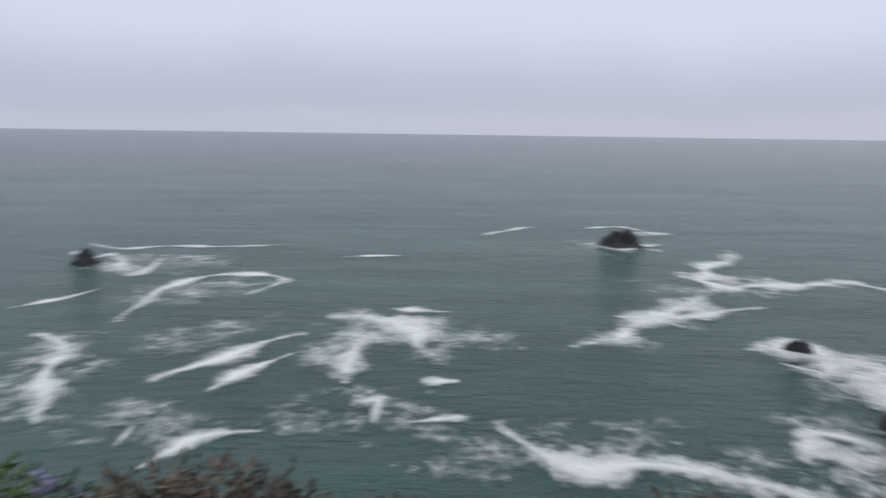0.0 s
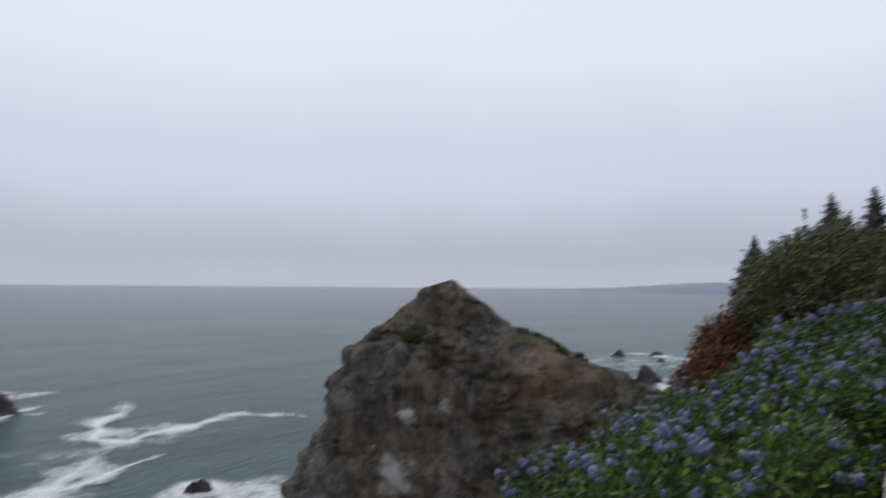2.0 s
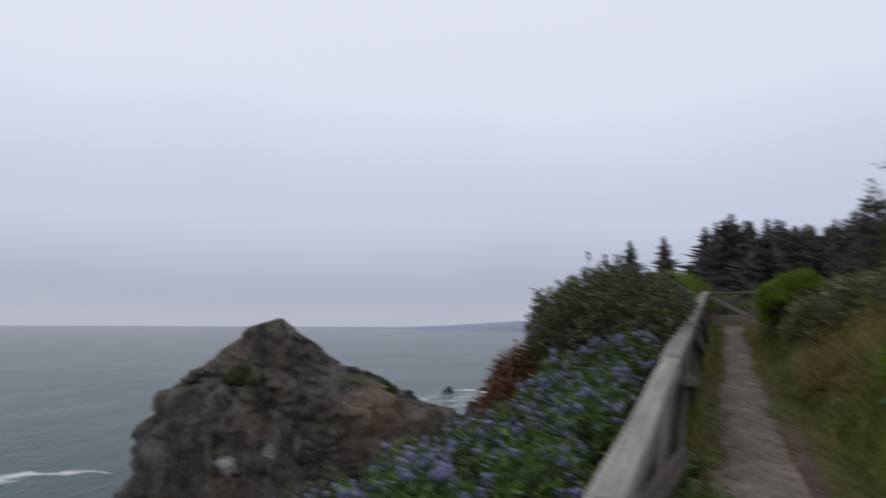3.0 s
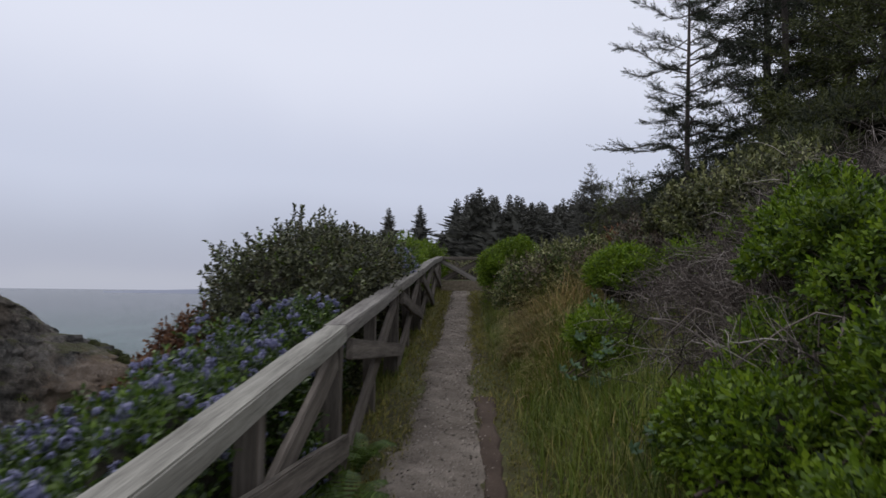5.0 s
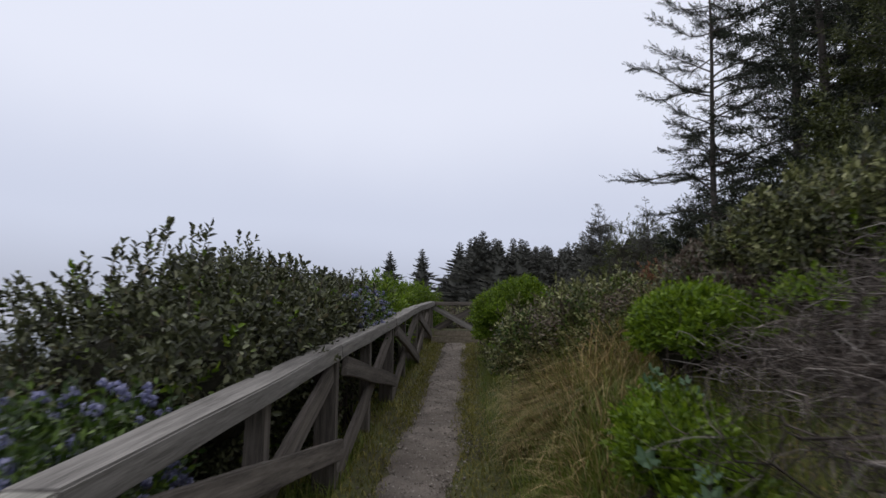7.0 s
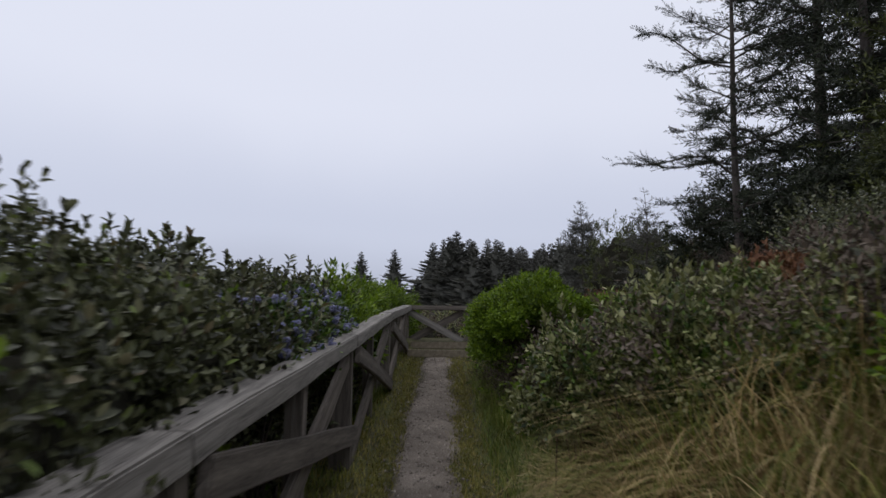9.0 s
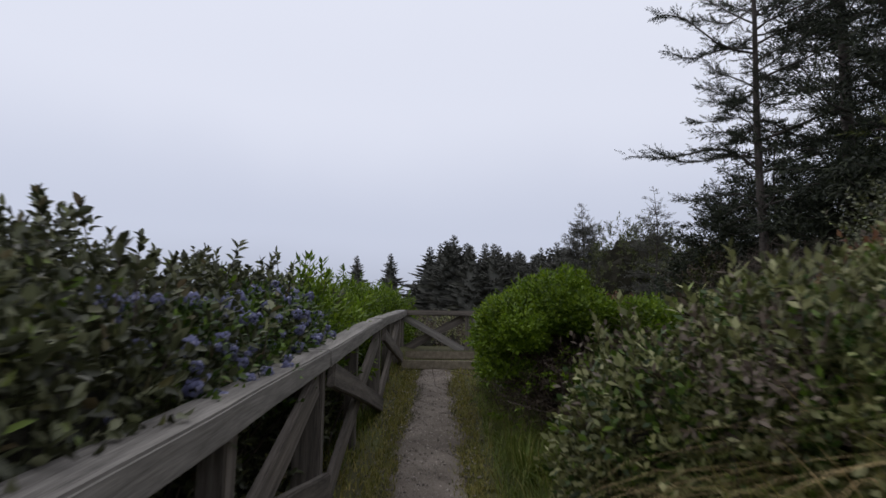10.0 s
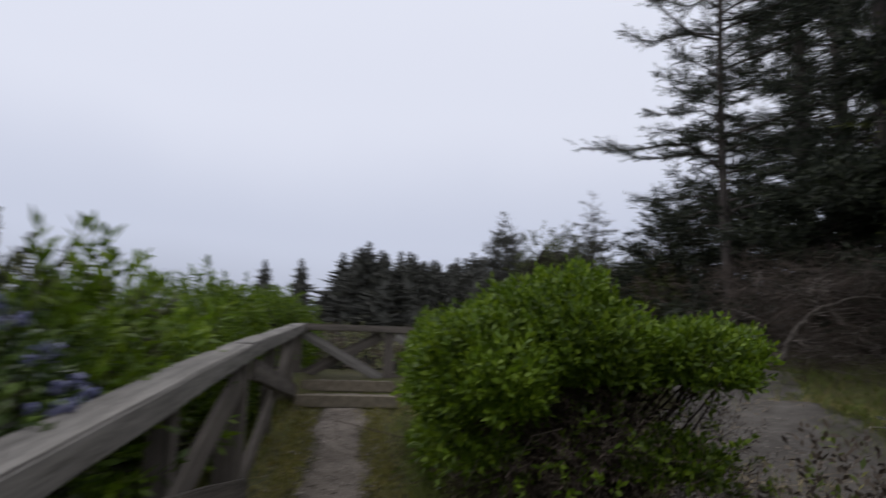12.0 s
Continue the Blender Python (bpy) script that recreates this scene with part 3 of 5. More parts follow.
def foam_streak(line, width):
    """A drifting streak of foam: a ribbon just above the water, ragged by its material."""
    p = np.array(line, float)
    t = np.concatenate([[0], np.cumsum(np.linalg.norm(np.diff(p, axis=0), axis=1))])
    u = np.linspace(0, t[-1], max(12, int(t[-1] / 0.8)))
    h = max(2, len(u) // 12)
    k = np.ones(2 * h + 1) / (2 * h + 1)
    c = np.stack([np.convolve(np.pad(np.interp(u, t, p[:, j]), h, mode="edge"), k, "valid") for j in (0, 1)], 1)
    c = c + 0.15 * width * np.stack([np.sin(u * 0.45 + width), np.cos(u * 0.37 + 2 * width)], 1)
    d = unit(np.gradient(c, axis=0))
    nrm = np.stack([-d[:, 1], d[:, 0]], 1)
    end = np.minimum(1, np.minimum(u, u[-1] - u) / (0.35 * u[-1] + 0.5)) ** 0.7
    w = 1.35 * width * (0.65 + 0.35 * np.sin(u * 0.5 + width * 3)) * (0.35 + 0.65 * end)
    s = np.linspace(-1, 1, 7)
    XY = c[:, None] + nrm[:, None] * (w[:, None] * s[None])[..., None]
    z = SEA_Z + 0.05 + 0.006 * FOAM_COUNT[0]
    FOAM_COUNT[0] += 1
    V = np.concatenate([XY, np.full((*XY.shape[:2], 1), z)], -1).reshape(-1, 3)
    m = len(s)
    i = np.arange(len(u) - 1)[:, None] * m + np.arange(m - 1)[None]
    F = np.stack([i, i + m, i + m + 1, i + 1], -1).reshape(-1, 4)
    me = mesh_np("sea_foam", V, F)
    cover = ((1 - np.abs(s))[None, :] * (0.4 + 0.6 * end)[:, None]).reshape(-1)
    uv = me.uv_layers.new(name="cover")
    uv.data.foreach_set("uv", np.stack([0 * cover, cover], 1)[F.ravel()].astype(np.float32).ravel())
    return tagged(link("sea_foam", me, M_FOAM), "white streak of foam drifting on the sea", "foam", "foam on the sea", "stuff")


foam_streak([(-81, 143), (-70, 136), (-61, 141), (-46, 141), (-34, 145)], 2.0)
foam_streak([(-70, 134), (-55, 110), (-56, 127)], 3.6)
foam_streak([(-44, 82), (-46, 99), (-44, 111), (-37, 114), (-26, 112), (-31, 98)], 2.5)
foam_streak([(-64, 89), (-58, 95), (-56, 103)], 1.5)
foam_streak([(-31, 62), (-28, 66), (-24, 73), (-17, 80)], 2.8)
foam_streak([(-24, 60), (-21, 66), (-17, 73)], 1.7)
foam_streak([(-17, 86), (-10, 89), (-6, 85), (-2, 76), (2, 71)], 6.2)
foam_streak([(-8, 92), (-4, 91), (3, 90)], 1.9)
foam_streak([(-9, 78), (-11, 66), (-9, 62)], 2.9)
foam_streak([(-2, 63), (3, 64)], 3.0)
foam_streak([(-21, 131), (-7, 133)], 1.4)
foam_streak([(10, 160), (23, 175), (30, 177)], 1.8)
foam_streak([(40, 175), (52, 180), (58, 167)], 1.9)
foam_streak([(36, 152), (43, 143), (54, 152)], 3.1)
foam_streak([(67, 147), (66, 136), (52, 123), (47, 106), (58, 109), (78, 113), (84, 97)], 4.8)
foam_streak([(45, 102), (34, 91), (24, 80), (17, 74)], 5.6)
foam_streak([(25, 89), (33, 88), (51, 95)], 2.2)
foam_streak([(38, 74), (46, 78), (48, 72), (44, 67), (40, 71)], 3.4)
foam_streak([(52, 75), (49, 65), (46, 57), (44, 48), (47, 43)], 4.4)
foam_streak([(16, 46), (19, 48), (22, 46), (29, 42), (32, 38)], 2.1)
foam_streak([(35, 53), (30, 47)], 2.6)
foam_streak([(39, 47), (40, 42), (36, 40)], 2.4)
foam_streak([(5, 55), (8, 50), (11, 46), (17, 47), (23, 45), (29, 43)], 2.8)
foam_streak([(-53, 78), (-46, 75), (-41, 62), (-35, 52)], 2.7)
foam_streak([(-27, 48), (-27, 53)], 1.3)
foam_streak([(-24, 45), (-22, 48), (-20, 51), (-15, 52)], 1.7)
foam_streak([(-9, 57), (-5, 59), (-6, 53)], 2.4)
foam_streak([(-3, 54), (1, 55), (4, 55)], 1.4)
foam_streak([(31, 51), (36, 53), (39, 50)], 3.0)
foam_streak([(226, 103), (242, 94), (229, 67)], 3.7)
foam_streak([(174, 75), (160, 58), (183, 58)], 3.5)
foam_streak([(-78, 133), (-70, 125), (-69, 131)], 2.1)


def foam_web(at, rx, ry, cover, turn=0.0):
    """A loose sheet of broken foam."""
    n = 24
    a = np.linspace(-1, 1, n)
    X, Y = np.meshgrid(a, a, indexing="ij")
    c, q = math.cos(turn), math.sin(turn)
    V = np.stack([at[0] + rx * X * c - ry * Y * q, at[1] + rx * X * q + ry * Y * c, np.full_like(X, SEA_Z + 0.05 + 0.006 * FOAM_COUNT[0])], -1).reshape(-1, 3)
    FOAM_COUNT[0] += 1
    i = np.arange(n - 1)[:, None] * n + np.arange(n - 1)[None]
    F = np.stack([i, i + n, i + n + 1, i + 1], -1).reshape(-1, 4)
    me = mesh_np("sea_foam", V, F)
    k = (cover * np.clip(1.25 - np.hypot(X, Y) ** 2 * 1.25, -1.0, 1)).reshape(-1)
    uv = me.uv_layers.new(name="cover")
    uv.data.foreach_set("uv", np.stack([0 * k, k], 1)[F.ravel()].astype(np.float32).ravel())
    return tagged(link("sea_foam", me, M_FOAM), "thin broken web of foam on the sea", "foam", "foam on the sea", "stuff")


foam_web((-6, 56), 11, 7, 0.20)
foam_web((14, 50), 12, 6, 0.20, 0.2)
foam_web((-27, 53), 9, 8, 0.22, 0.6)
foam_web((-43, 66), 9, 14, 0.28, 0.4)
foam_web((37, 50), 9, 9, 0.24)
foam_web((46, 62), 9, 13, 0.30, 0.2)
foam_web((-3, 80), 15, 9, 0.28, -0.4)
foam_web((-55, 122), 16, 14, 0.28)
foam_web((52, 108), 22, 10, 0.24, 0.1)
foam_web((42, 147), 14, 12, 0.28)
foam_web((-30, 78), 14, 6, 0.26, 0.7)
foam_web((215, 82), 45, 26, 0.26, -0.3)
foam_web((170, 66), 16, 12, 0.36)
foam_web((28, 44), 12, 5, 0.22)
foam_web((44.4, 74.0), 6.0, 4.6, 0.75)
foam_web((50, 66), 6, 9, 0.60, -0.3)
foam_web((-12, 74), 5, 11, 0.40, -0.2)
foam_web((4, 48), 8, 5, 0.24, 0.3)
foam_web((33, 47), 10, 5, 0.26, -0.3)
foam_web((54, 166), 9, 5, 0.5)
foam_web((36, 90), 12, 5, 0.36, 0.4)
foam_web((-40, 100), 14, 9, 0.32, 0.5)


def headland():
    """A low wooded point far down the coast."""
    n = 90
    V, F = [], []
    for i in range(n):
        f = i / (n - 1)
        a = radians(30.5 - 22 * f)
        r = 3000 - 900 * f
        h = (6 + 38 * smooth(0.05, 0.75, f)) * (0.92 + 0.1 * noise.noise(Vector((f * 14, 0, 0)))) * smooth(0, 0.12, f)
        for k, (dr, z) in enumerate(((0, -26), (30, SEA_Z + 0.35 * h), (140, SEA_Z + h), (900, SEA_Z + 0.9 * h))):
            V.append(((r + dr) * math.cos(a), (r + dr) * math.sin(a), z))
    for i in range(n - 1):
        for k in range(3):
            F.append((i * 4 + k, i * 4 + 4 + k, i * 4 + 5 + k, i * 4 + 1 + k))
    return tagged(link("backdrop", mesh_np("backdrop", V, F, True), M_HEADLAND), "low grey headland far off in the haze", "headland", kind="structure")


headland()


# ---- fence ----
def beam(name, p0, p1, wide, high, parent, mat, label="", seed=0, twist=0.0):
    """A sawn timber from p0 to p1; its own x runs along the grain."""
    p0, p1 = Vector(p0), Vector(p1)
    L = (p1 - p0).length
    bm = bmesh.new()
    seg = max(2, int(L / 0.3))
    bmesh.ops.create_cube(bm, size=1)
    bmesh.ops.scale(bm, verts=bm.verts[:], vec=(L, wide, high))
    bmesh.ops.translate(bm, verts=bm.verts[:], vec=(L / 2, 0, 0))
    long_edges = [e for e in bm.edges if abs(e.verts[0].co.x - e.verts[1].co.x) > L * 0.5]
    bmesh.ops.subdivide_edges(bm, edges=long_edges, cuts=seg - 1, use_grid_fill=True)
    bmesh.ops.bevel(bm, geom=[e for e in bm.edges if abs(e.calc_face_angle(0)) > 1.0], offset=0.007, segments=2, affect="EDGES")
    for v in bm.verts:
        q = Vector((v.co.x * 1.1 + seed * 7.3, v.co.y * 3, v.co.z * 3))
        v.co.y += 0.010 * noise.noise(q) + 0.003 * noise.noise(q * 6)
        v.co.z += 0.010 * noise.noise(q + Vector((31, 5, 2))) + 0.003 * noise.noise(q * 7)
    me = bpy.data.meshes.new(name)
    bm.to_mesh(me)
    bm.free()
    for pl in me.polygons:
        pl.use_smooth = False
    me.materials.append(mat)
    ob = new(name, me)
    d = (p1 - p0).normalized()
    z = Vector((0, 0, 1)) if abs(d.z) < 0.95 else Vector((-1, 0, 0))
    y = z.cross(d).normalized()
    z = d.cross(y)
    m = Matrix((d, y, z)).transposed().to_4x4()
    m.translation = p0
    m = m @ pose(0, 0, 0, twist)
    ob.parent = parent
    ob.matrix_basis = parent.matrix_basis.inverted() @ m
    if label:
        tagged(ob, label)
    return ob


RAIL_H, RAIL_W = 0.089, 0.14


def rail_at(x):
    """Middle of the top rail over x on the seaward fence."""
    sag = float(np.interp(x, (-4, 4, 6, 12, 15, 17), (0, 0.005, 0.022, 0.035, 0.0, -0.03)))
    return Vector((x, 0.085 - 0.004 * x + RAIL_W / 2, 0.80 + 0.0905 * x + sag - RAIL_H / 2))


fence = base("wooden_fence", (7.8, 0.1, 0.55), "weathered grey timber fence with cross-braced bays along a footpath", "fence")
BAY = 2.72
post_x = [-3.08 + BAY * i for i in range(8)]
for i, x in enumerate(post_x):
    if x > 16.6:
        continue
    nxt = post_x[i + 1] if i + 1 < len(post_x) else 17.0
    a, b = rail_at(x - 0.02), rail_at(min(nxt, 16.95) - 0.024)
    if x < 4:
        a.y, b.y = a.y - 0.01, b.y - 0.01
    wob = 0.012 * math.sin(i * 2.3)
    beam("top_rail", a + Vector((0, 0, wob)), b + Vector((0, 0, 0.012 * math.sin((i + 1) * 2.3))), RAIL_W - (0.02 if x < 4 else 0.0), RAIL_H, fence, M_RAIL if x < 4 else M_RAIL_GREY, "sun-bleached top rail" if x < 4 else "grey weathered top rail", i)
for i, x in enumerate(post_x):
    if x > 16.6:
        continue
    r, g = rail_at(x), float(land(x, 0.12))
    beam("post", (x, r.y + 0.03, g - 0.12), (x, r.y + 0.03, r.z - RAIL_H / 2 + 0.004), 0.14, 0.10, fence, M_FENCE, "", 20 + i)
    x2 = x + BAY
    if x2 > 17.0:
        continue
    r2, g2 = rail_at(x2), float(land(x2, 0.12))
    xm = x + 1.48
    rm, gm = rail_at(xm), float(land(xm, 0.12))
    beam("middle_post", (xm, r.y + 0.035, gm - 0.1), (xm, r.y + 0.035, rm.z - RAIL_H / 2 + 0.004), 0.09, 0.10, fence, M_FENCE, "", 40 + i)
    # one brace falls along the path side, the other rises behind it
    beam("brace", (x + 0.07, r.y - 0.062, r.z - 0.09), (x2 + 0.03, r2.y - 0.062, float(path_z(x2)) + (0.35 if i < 4 else 0.31 if i == 4 else 0.12)), 0.042, 0.125, fence, M_FENCE, "", 60 + i)
    beam("brace", (x + 0.10, r.y - 0.012, g + 0.03), (x2 - 0.09, r2.y - 0.012, r2.z - 0.125), 0.04, 0.13, fence, M_FENCE, "", 80 + i)

cross_fence = base("wooden_fence", (17.0, -1.0, 1.6), "weathered timber fence with crossed braces closing a footpath", "fence")
beam("top_rail", (16.98, 0.14, 2.26), (17.06, -2.1, 2.25), 0.13, 0.075, cross_fence, M_FENCE, "", 101)
for i, y in enumerate((0.13, -0.92, -2.0)):
    beam("post", (17.05, y, 1.6), (17.05, y, 2.215), 0.12, 0.09, cross_fence, M_FENCE, "", 110 + i)
for i, (ya, yb) in enumerate(((0.06, -0.84), (-1.0, -1.92))):
    beam("brace", (17.0, ya, 2.19), (17.0, yb, 1.70), 0.045, 0.115, cross_fence, M_RAIL_GREY, "", 120 + i)
    beam("brace", (17.1, ya, 1.70), (17.1, yb, 2.19), 0.045, 0.115, cross_fence, M_FENCE, "", 130 + i)

for i, (x, z, y0, y1) in enumerate(((15.88, 1.575, 0.02, -0.95), (16.4, 1.69, 0.0, -0.98))):
    st = base("wooden_step", (x, -0.5, z - 0.2), "timber-edged gravel step at the head of a footpath", "step", "steps on the path")
    beam("riser", (x, y0, z - 0.055), (x + 0.02, y1, z - 0.055), 0.10, 0.11, st, M_STEP, "weathered squared timber", 140 + i)
    bm = bmesh.new()
    bmesh.ops.create_grid(bm, x_segments=8, y_segments=20, size=0.5)
    for v in bm.verts:
        v.co = Vector((x + 0.30 + v.co.x * 0.50, -0.48 + v.co.y * 0.9, z - 0.012 + 0.012 * noise.noise(v.co * 9)))
    part("tread", bm, M_GRAVEL, st, "packed grey gravel")


# ---- plants ----
def shell(rng, blobs, n, lo=0.72, hi=1.03, below=-0.35, lump=0.14, lumpsize=2.2):
    """Points and outward ways on the outside of a cluster of ellipsoids."""
    B = np.array(blobs, float)
    w = (B[:, 3] * B[:, 4] + B[:, 3] * B[:, 5] + B[:, 4] * B[:, 5])
    P, N = [], []
    have = 0
    while have < n:
        k = rng.choice(len(B), n, p=w / w.sum())
        d = unit(rng.normal(size=(n, 3)))
        keep = d[:, 2] > below
        k, d = k[keep], d[keep]
        r = rng.uniform(lo ** 2, hi ** 2, (len(k), 1)) ** 0.5
        q0 = B[k, :3] + d * B[k, 3:]
        q = B[k, :3] + d * B[k, 3:] * r * (1 + lump * lumps(q0, lumpsize)[:, None] + 0.5 * lump * lumps(q0, 3.1 * lumpsize)[:, None])
        inside = np.zeros(len(q), bool)
        for j in range(len(B)):
            e = ((q - B[j, :3]) / B[j, 3:])
            inside |= ((e ** 2).sum(1) < 0.55) & (k != j)
        ok = ~inside & (q[:, 2] > land(q[:, 0], q[:, 1]) - 0.02)
        P.append(q[ok]), N.append(unit(d[ok] / B[k[ok], 3:]))
        have += int(ok.sum())
        if len(P) > 60:
            break
    return np.concatenate(P)[:n], np.concatenate(N)[:n]


def core_mesh(blobs, shrink=0.72):
    bm = bmesh.new()
    for b in blobs:
        r = bmesh.ops.create_icosphere(bm, subdivisions=3, radius=1)
        for v in r["verts"]:
            k = shrink * (1 + 0.25 * noise.noise(v.co * 2.5 + Vector(b[:3])))
            v.co = Vector((b[0] + v.co.x * b[3] * k, b[1] + v.co.y * b[4] * k, b[2] + v.co.z * b[5] * k))
    return bm


def limbs(rng, root, P, thick, sides=4, wander=0.12):
    """Branches that fan from a root out to points."""
    n = len(P)
    t = np.linspace(0, 1, 6)[None, :, None]
    R = np.array(root)[None] + np.stack([rng.normal(0, 0.12, n), rng.normal(0, 0.12, n), np.zeros(n)], 1)
    C = R[:, None] * (1 - t) + P[:, None] * t
    C = C + np.sin(np.pi * t) * rng.normal(0, wander, (n, 1, 3)) + np.sin(2 * np.pi * t) * rng.normal(0, wander * 0.5, (n, 1, 3))
    rad = thick * rng.uniform(0.5, 1.2, (n, 1)) * np.linspace(1, 0.25, 6)[None]
    return tubes(C, rad, sides)


def shrub(name, label, blobs, n, spec, leaf_mat, seed, root=None, up=0.45, stems=40, stem_r=0.012, core=0.72, shoots=0, shoot_len=0.22, flowers=0, flower_r=0.03, group="", second=None, lump=0.14, below=-0.35, branch_mat=None, skirt=None, oval=False):
    """A bush: leafy shoots over a cluster of rounded masses, branches inside, blossom if any."""
    rng = np.random.default_rng(seed)
    b0 = blobs[0]
    if root is None:
        root = (b0[0], b0[1], float(land(b0[0], b0[1])) - 0.03)
    ob = base(name, root, label, "bush", group)
    length, leaves, ll, lw, spread = spec
    P, N = shell(rng, blobs, n, lump=lump, below=below)
    D = unit(N + up * np.array([0, 0, 1.0]) + 0.45 * rng.normal(size=N.shape))
    cut = len(P) if second is None else int(len(P) * (1 - second[1]))
    P0 = P - D * length * 0.5
    link("foliage", mesh_np("foliage", *sprigs(rng, P0[:cut], D[:cut], length, leaves, ll, lw, spread, oval=oval)), leaf_mat, ob)
    if second is not None:
        link("foliage", mesh_np("foliage", *sprigs(rng, P0[cut:], D[cut:], length, leaves, ll, lw, spread, oval=oval)), second[0], ob, second[2])
    if skirt is not None:
        Q, NQ = shell(rng, skirt[0], skirt[1], 0.35, 1.0)
        DQ = unit(NQ + 0.9 * rng.normal(size=NQ.shape))
        cutq = int(0.87 * len(Q))
        link("withered_skirt", mesh_np("withered_skirt", *sprigs(rng, Q[:cutq], DQ[:cutq], length * 1.4, leaves, ll * 1.1, lw * 0.22, 1.0)), M_WITHERED, ob, "withered brown twigs and leaves")
        link("foliage", mesh_np("foliage", *sprigs(rng, Q[cutq:], DQ[cutq:], length, leaves, ll, lw, spread)), leaf_mat, ob)
        Q, _ = shell(rng, skirt[0], 420, 0.5, 1.08)
        tagged(link("branch_work", mesh_np("branch_work", *limbs(rng, root, Q, 0.0055, 3, wander=0.22)), M_TWIG_DARK, ob), kind="stuff")
    if stems:
        Q, _ = shell(rng, blobs, stems, 0.5, 0.9, below=-0.1)
        tagged(link("branch_work", mesh_np("branch_work", *limbs(rng, root, Q, stem_r, wander=0.12 if b0[3] > 0.5 else 0.03)), branch_mat or M_STEM, ob), kind="stuff")
    # solid dark cores added behind the leaves stand in for inner shade
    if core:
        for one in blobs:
            part("inner_filler", core_mesh([one], core), M_SHADE_CORE, ob)
    if shoots:
        Q, NQ = shell(rng, blobs, shoots, 0.95, 1.05, below=0.25)
        DQ = unit(0.35 * NQ + np.array([0, 0, 1.0]) + 0.25 * rng.normal(size=NQ.shape))
        ln = shoot_len * rng.uniform(0.6, 1.5, (len(Q), 1, 1))
        t = np.linspace(0, 1, 4)[None, :, None]
        C = Q[:, None] + DQ[:, None] * ln * t
        sv, sf = tubes(C, np.full((len(Q), 4), 0.0035) * np.linspace(1, 0.5, 4)[None], 3)
        tagged(link("shoot_work", mesh_np("shoot_work", sv, sf), M_STEM, ob), kind="stuff")
        link("young_foliage", mesh_np("young_foliage", *sprigs(rng, Q + DQ * ln[:, 0] * 0.45, DQ, shoot_len * 0.6, 9, ll * 1.25, lw * 1.25, 0.75, oval=oval)), leaf_mat, ob)
    if flowers:
        Q, NQ = shell(rng, blobs, flowers, 0.97, 1.08, below=0.0, lump=lump)
        near = np.argsort(np.hypot(Q[:, 0] - root[0], Q[:, 1] - root[1] + 0.6))
        Q, NQ = Q[near], NQ[near]
        heads = flower_heads(rng, flower_r)
        rest = []
        for i in range(len(Q)):
            s = rng.uniform(0.6, 1.35)
            if i < 150:
                h = link("flower_head", heads[i % len(heads)], M_FLOWER, ob)
                h.matrix_parent_inverse = Matrix.Identity(4)
                h.matrix_basis = Matrix.LocRotScale(Vector(Q[i]) - Vector(root), Vector(NQ[i]).to_track_quat("Z", "Y"), (s, s, s * 1.25))
            else:
                rest.append((Q[i], NQ[i], s))
        if rest:
            chunks = []
            for q, nn, s in rest:
                k = heads[int(rng.integers(len(heads)))]
                v = np.array([tuple(x.co) for x in k.vertices]) * s
                v[:, 2] *= 1.25
                rot = np.array(Vector(nn).to_track_quat("Z", "Y").to_matrix())
                f = np.array([tuple(pp.vertices) for pp in k.polygons])
                chunks.append((v @ rot.T + q, f))
            fl = link("blossom", mesh_np("blossom", *joined(chunks)), M_FLOWER, ob)
            tagged(fl, kind="stuff")
    return ob


HEADS = {}


def flower_heads(rng, r):
    """Three rounded clusters of tiny blue florets."""
    if r in HEADS:
        return HEADS[r]
    out = []
    for k in range(3):
        m = 26
        d = unit(rng.normal(size=(m, 3)))
        d[:, 2] = np.abs(d[:, 2]) * 1.2 - 0.3
        p = d * r * rng.uniform(0.75, 1.05, (m, 1))
        s = r * 0.48
        a = unit(np.cross(d, rng.normal(size=(m, 3))))
        b = np.cross(d, a)
        V = np.stack([p + d * s * 0.9, p + a * s, p + (-0.5 * a + 0.87 * b) * s, p + (-0.5 * a - 0.87 * b) * s], 1).reshape(-1, 3)
        i = np.arange(m)[:, None] * 4
        F = np.concatenate([i + np.array([[0, 1, 2]]), i + np.array([[0, 2, 3]]), i + np.array([[0, 3, 1]])])
        me = mesh_np("flower_head", V, F)
        me.materials.append(M_FLOWER)
        out.append(me)
    HEADS[r] = out
    return out


def L(x, y, up):
    return float(land(x, y)) + up


CEAN = (0.13, 9, 0.036, 0.018, 0.9)
OVAL = (0.15, 9, 0.042, 0.0245, 0.85)
SAGE = (0.15, 8, 0.048, 0.026, 0.9)
BRIGHT = (0.11, 9, 0.036, 0.0185, 0.8)

# blue-flowering bushes on the seaward side of the fence
shrub("flowering_bush", "low green bush thick with blue blossom beside a timber fence", [(2.6, 0.85, 0.08, 0.95, 0.60, 0.84), (3.5, 0.85, 0.18, 0.9, 0.65, 0.80), (2.2, 1.30, -0.20, 0.7, 0.5, 0.72), (3.6, 1.45, -0.08, 0.9, 0.55, 0.74), (1.85, 0.43, 0.54, 0.55, 0.21, 0.38), (2.9, 0.47, 0.62, 0.8, 0.22, 0.42), (3.8, 0.46, 0.72, 0.7, 0.23, 0.42)], 6600, CEAN, M_CEAN_LEAF, 11, flowers=950, flower_r=0.0185, lump=0.26, group="blue-flowering bushes")
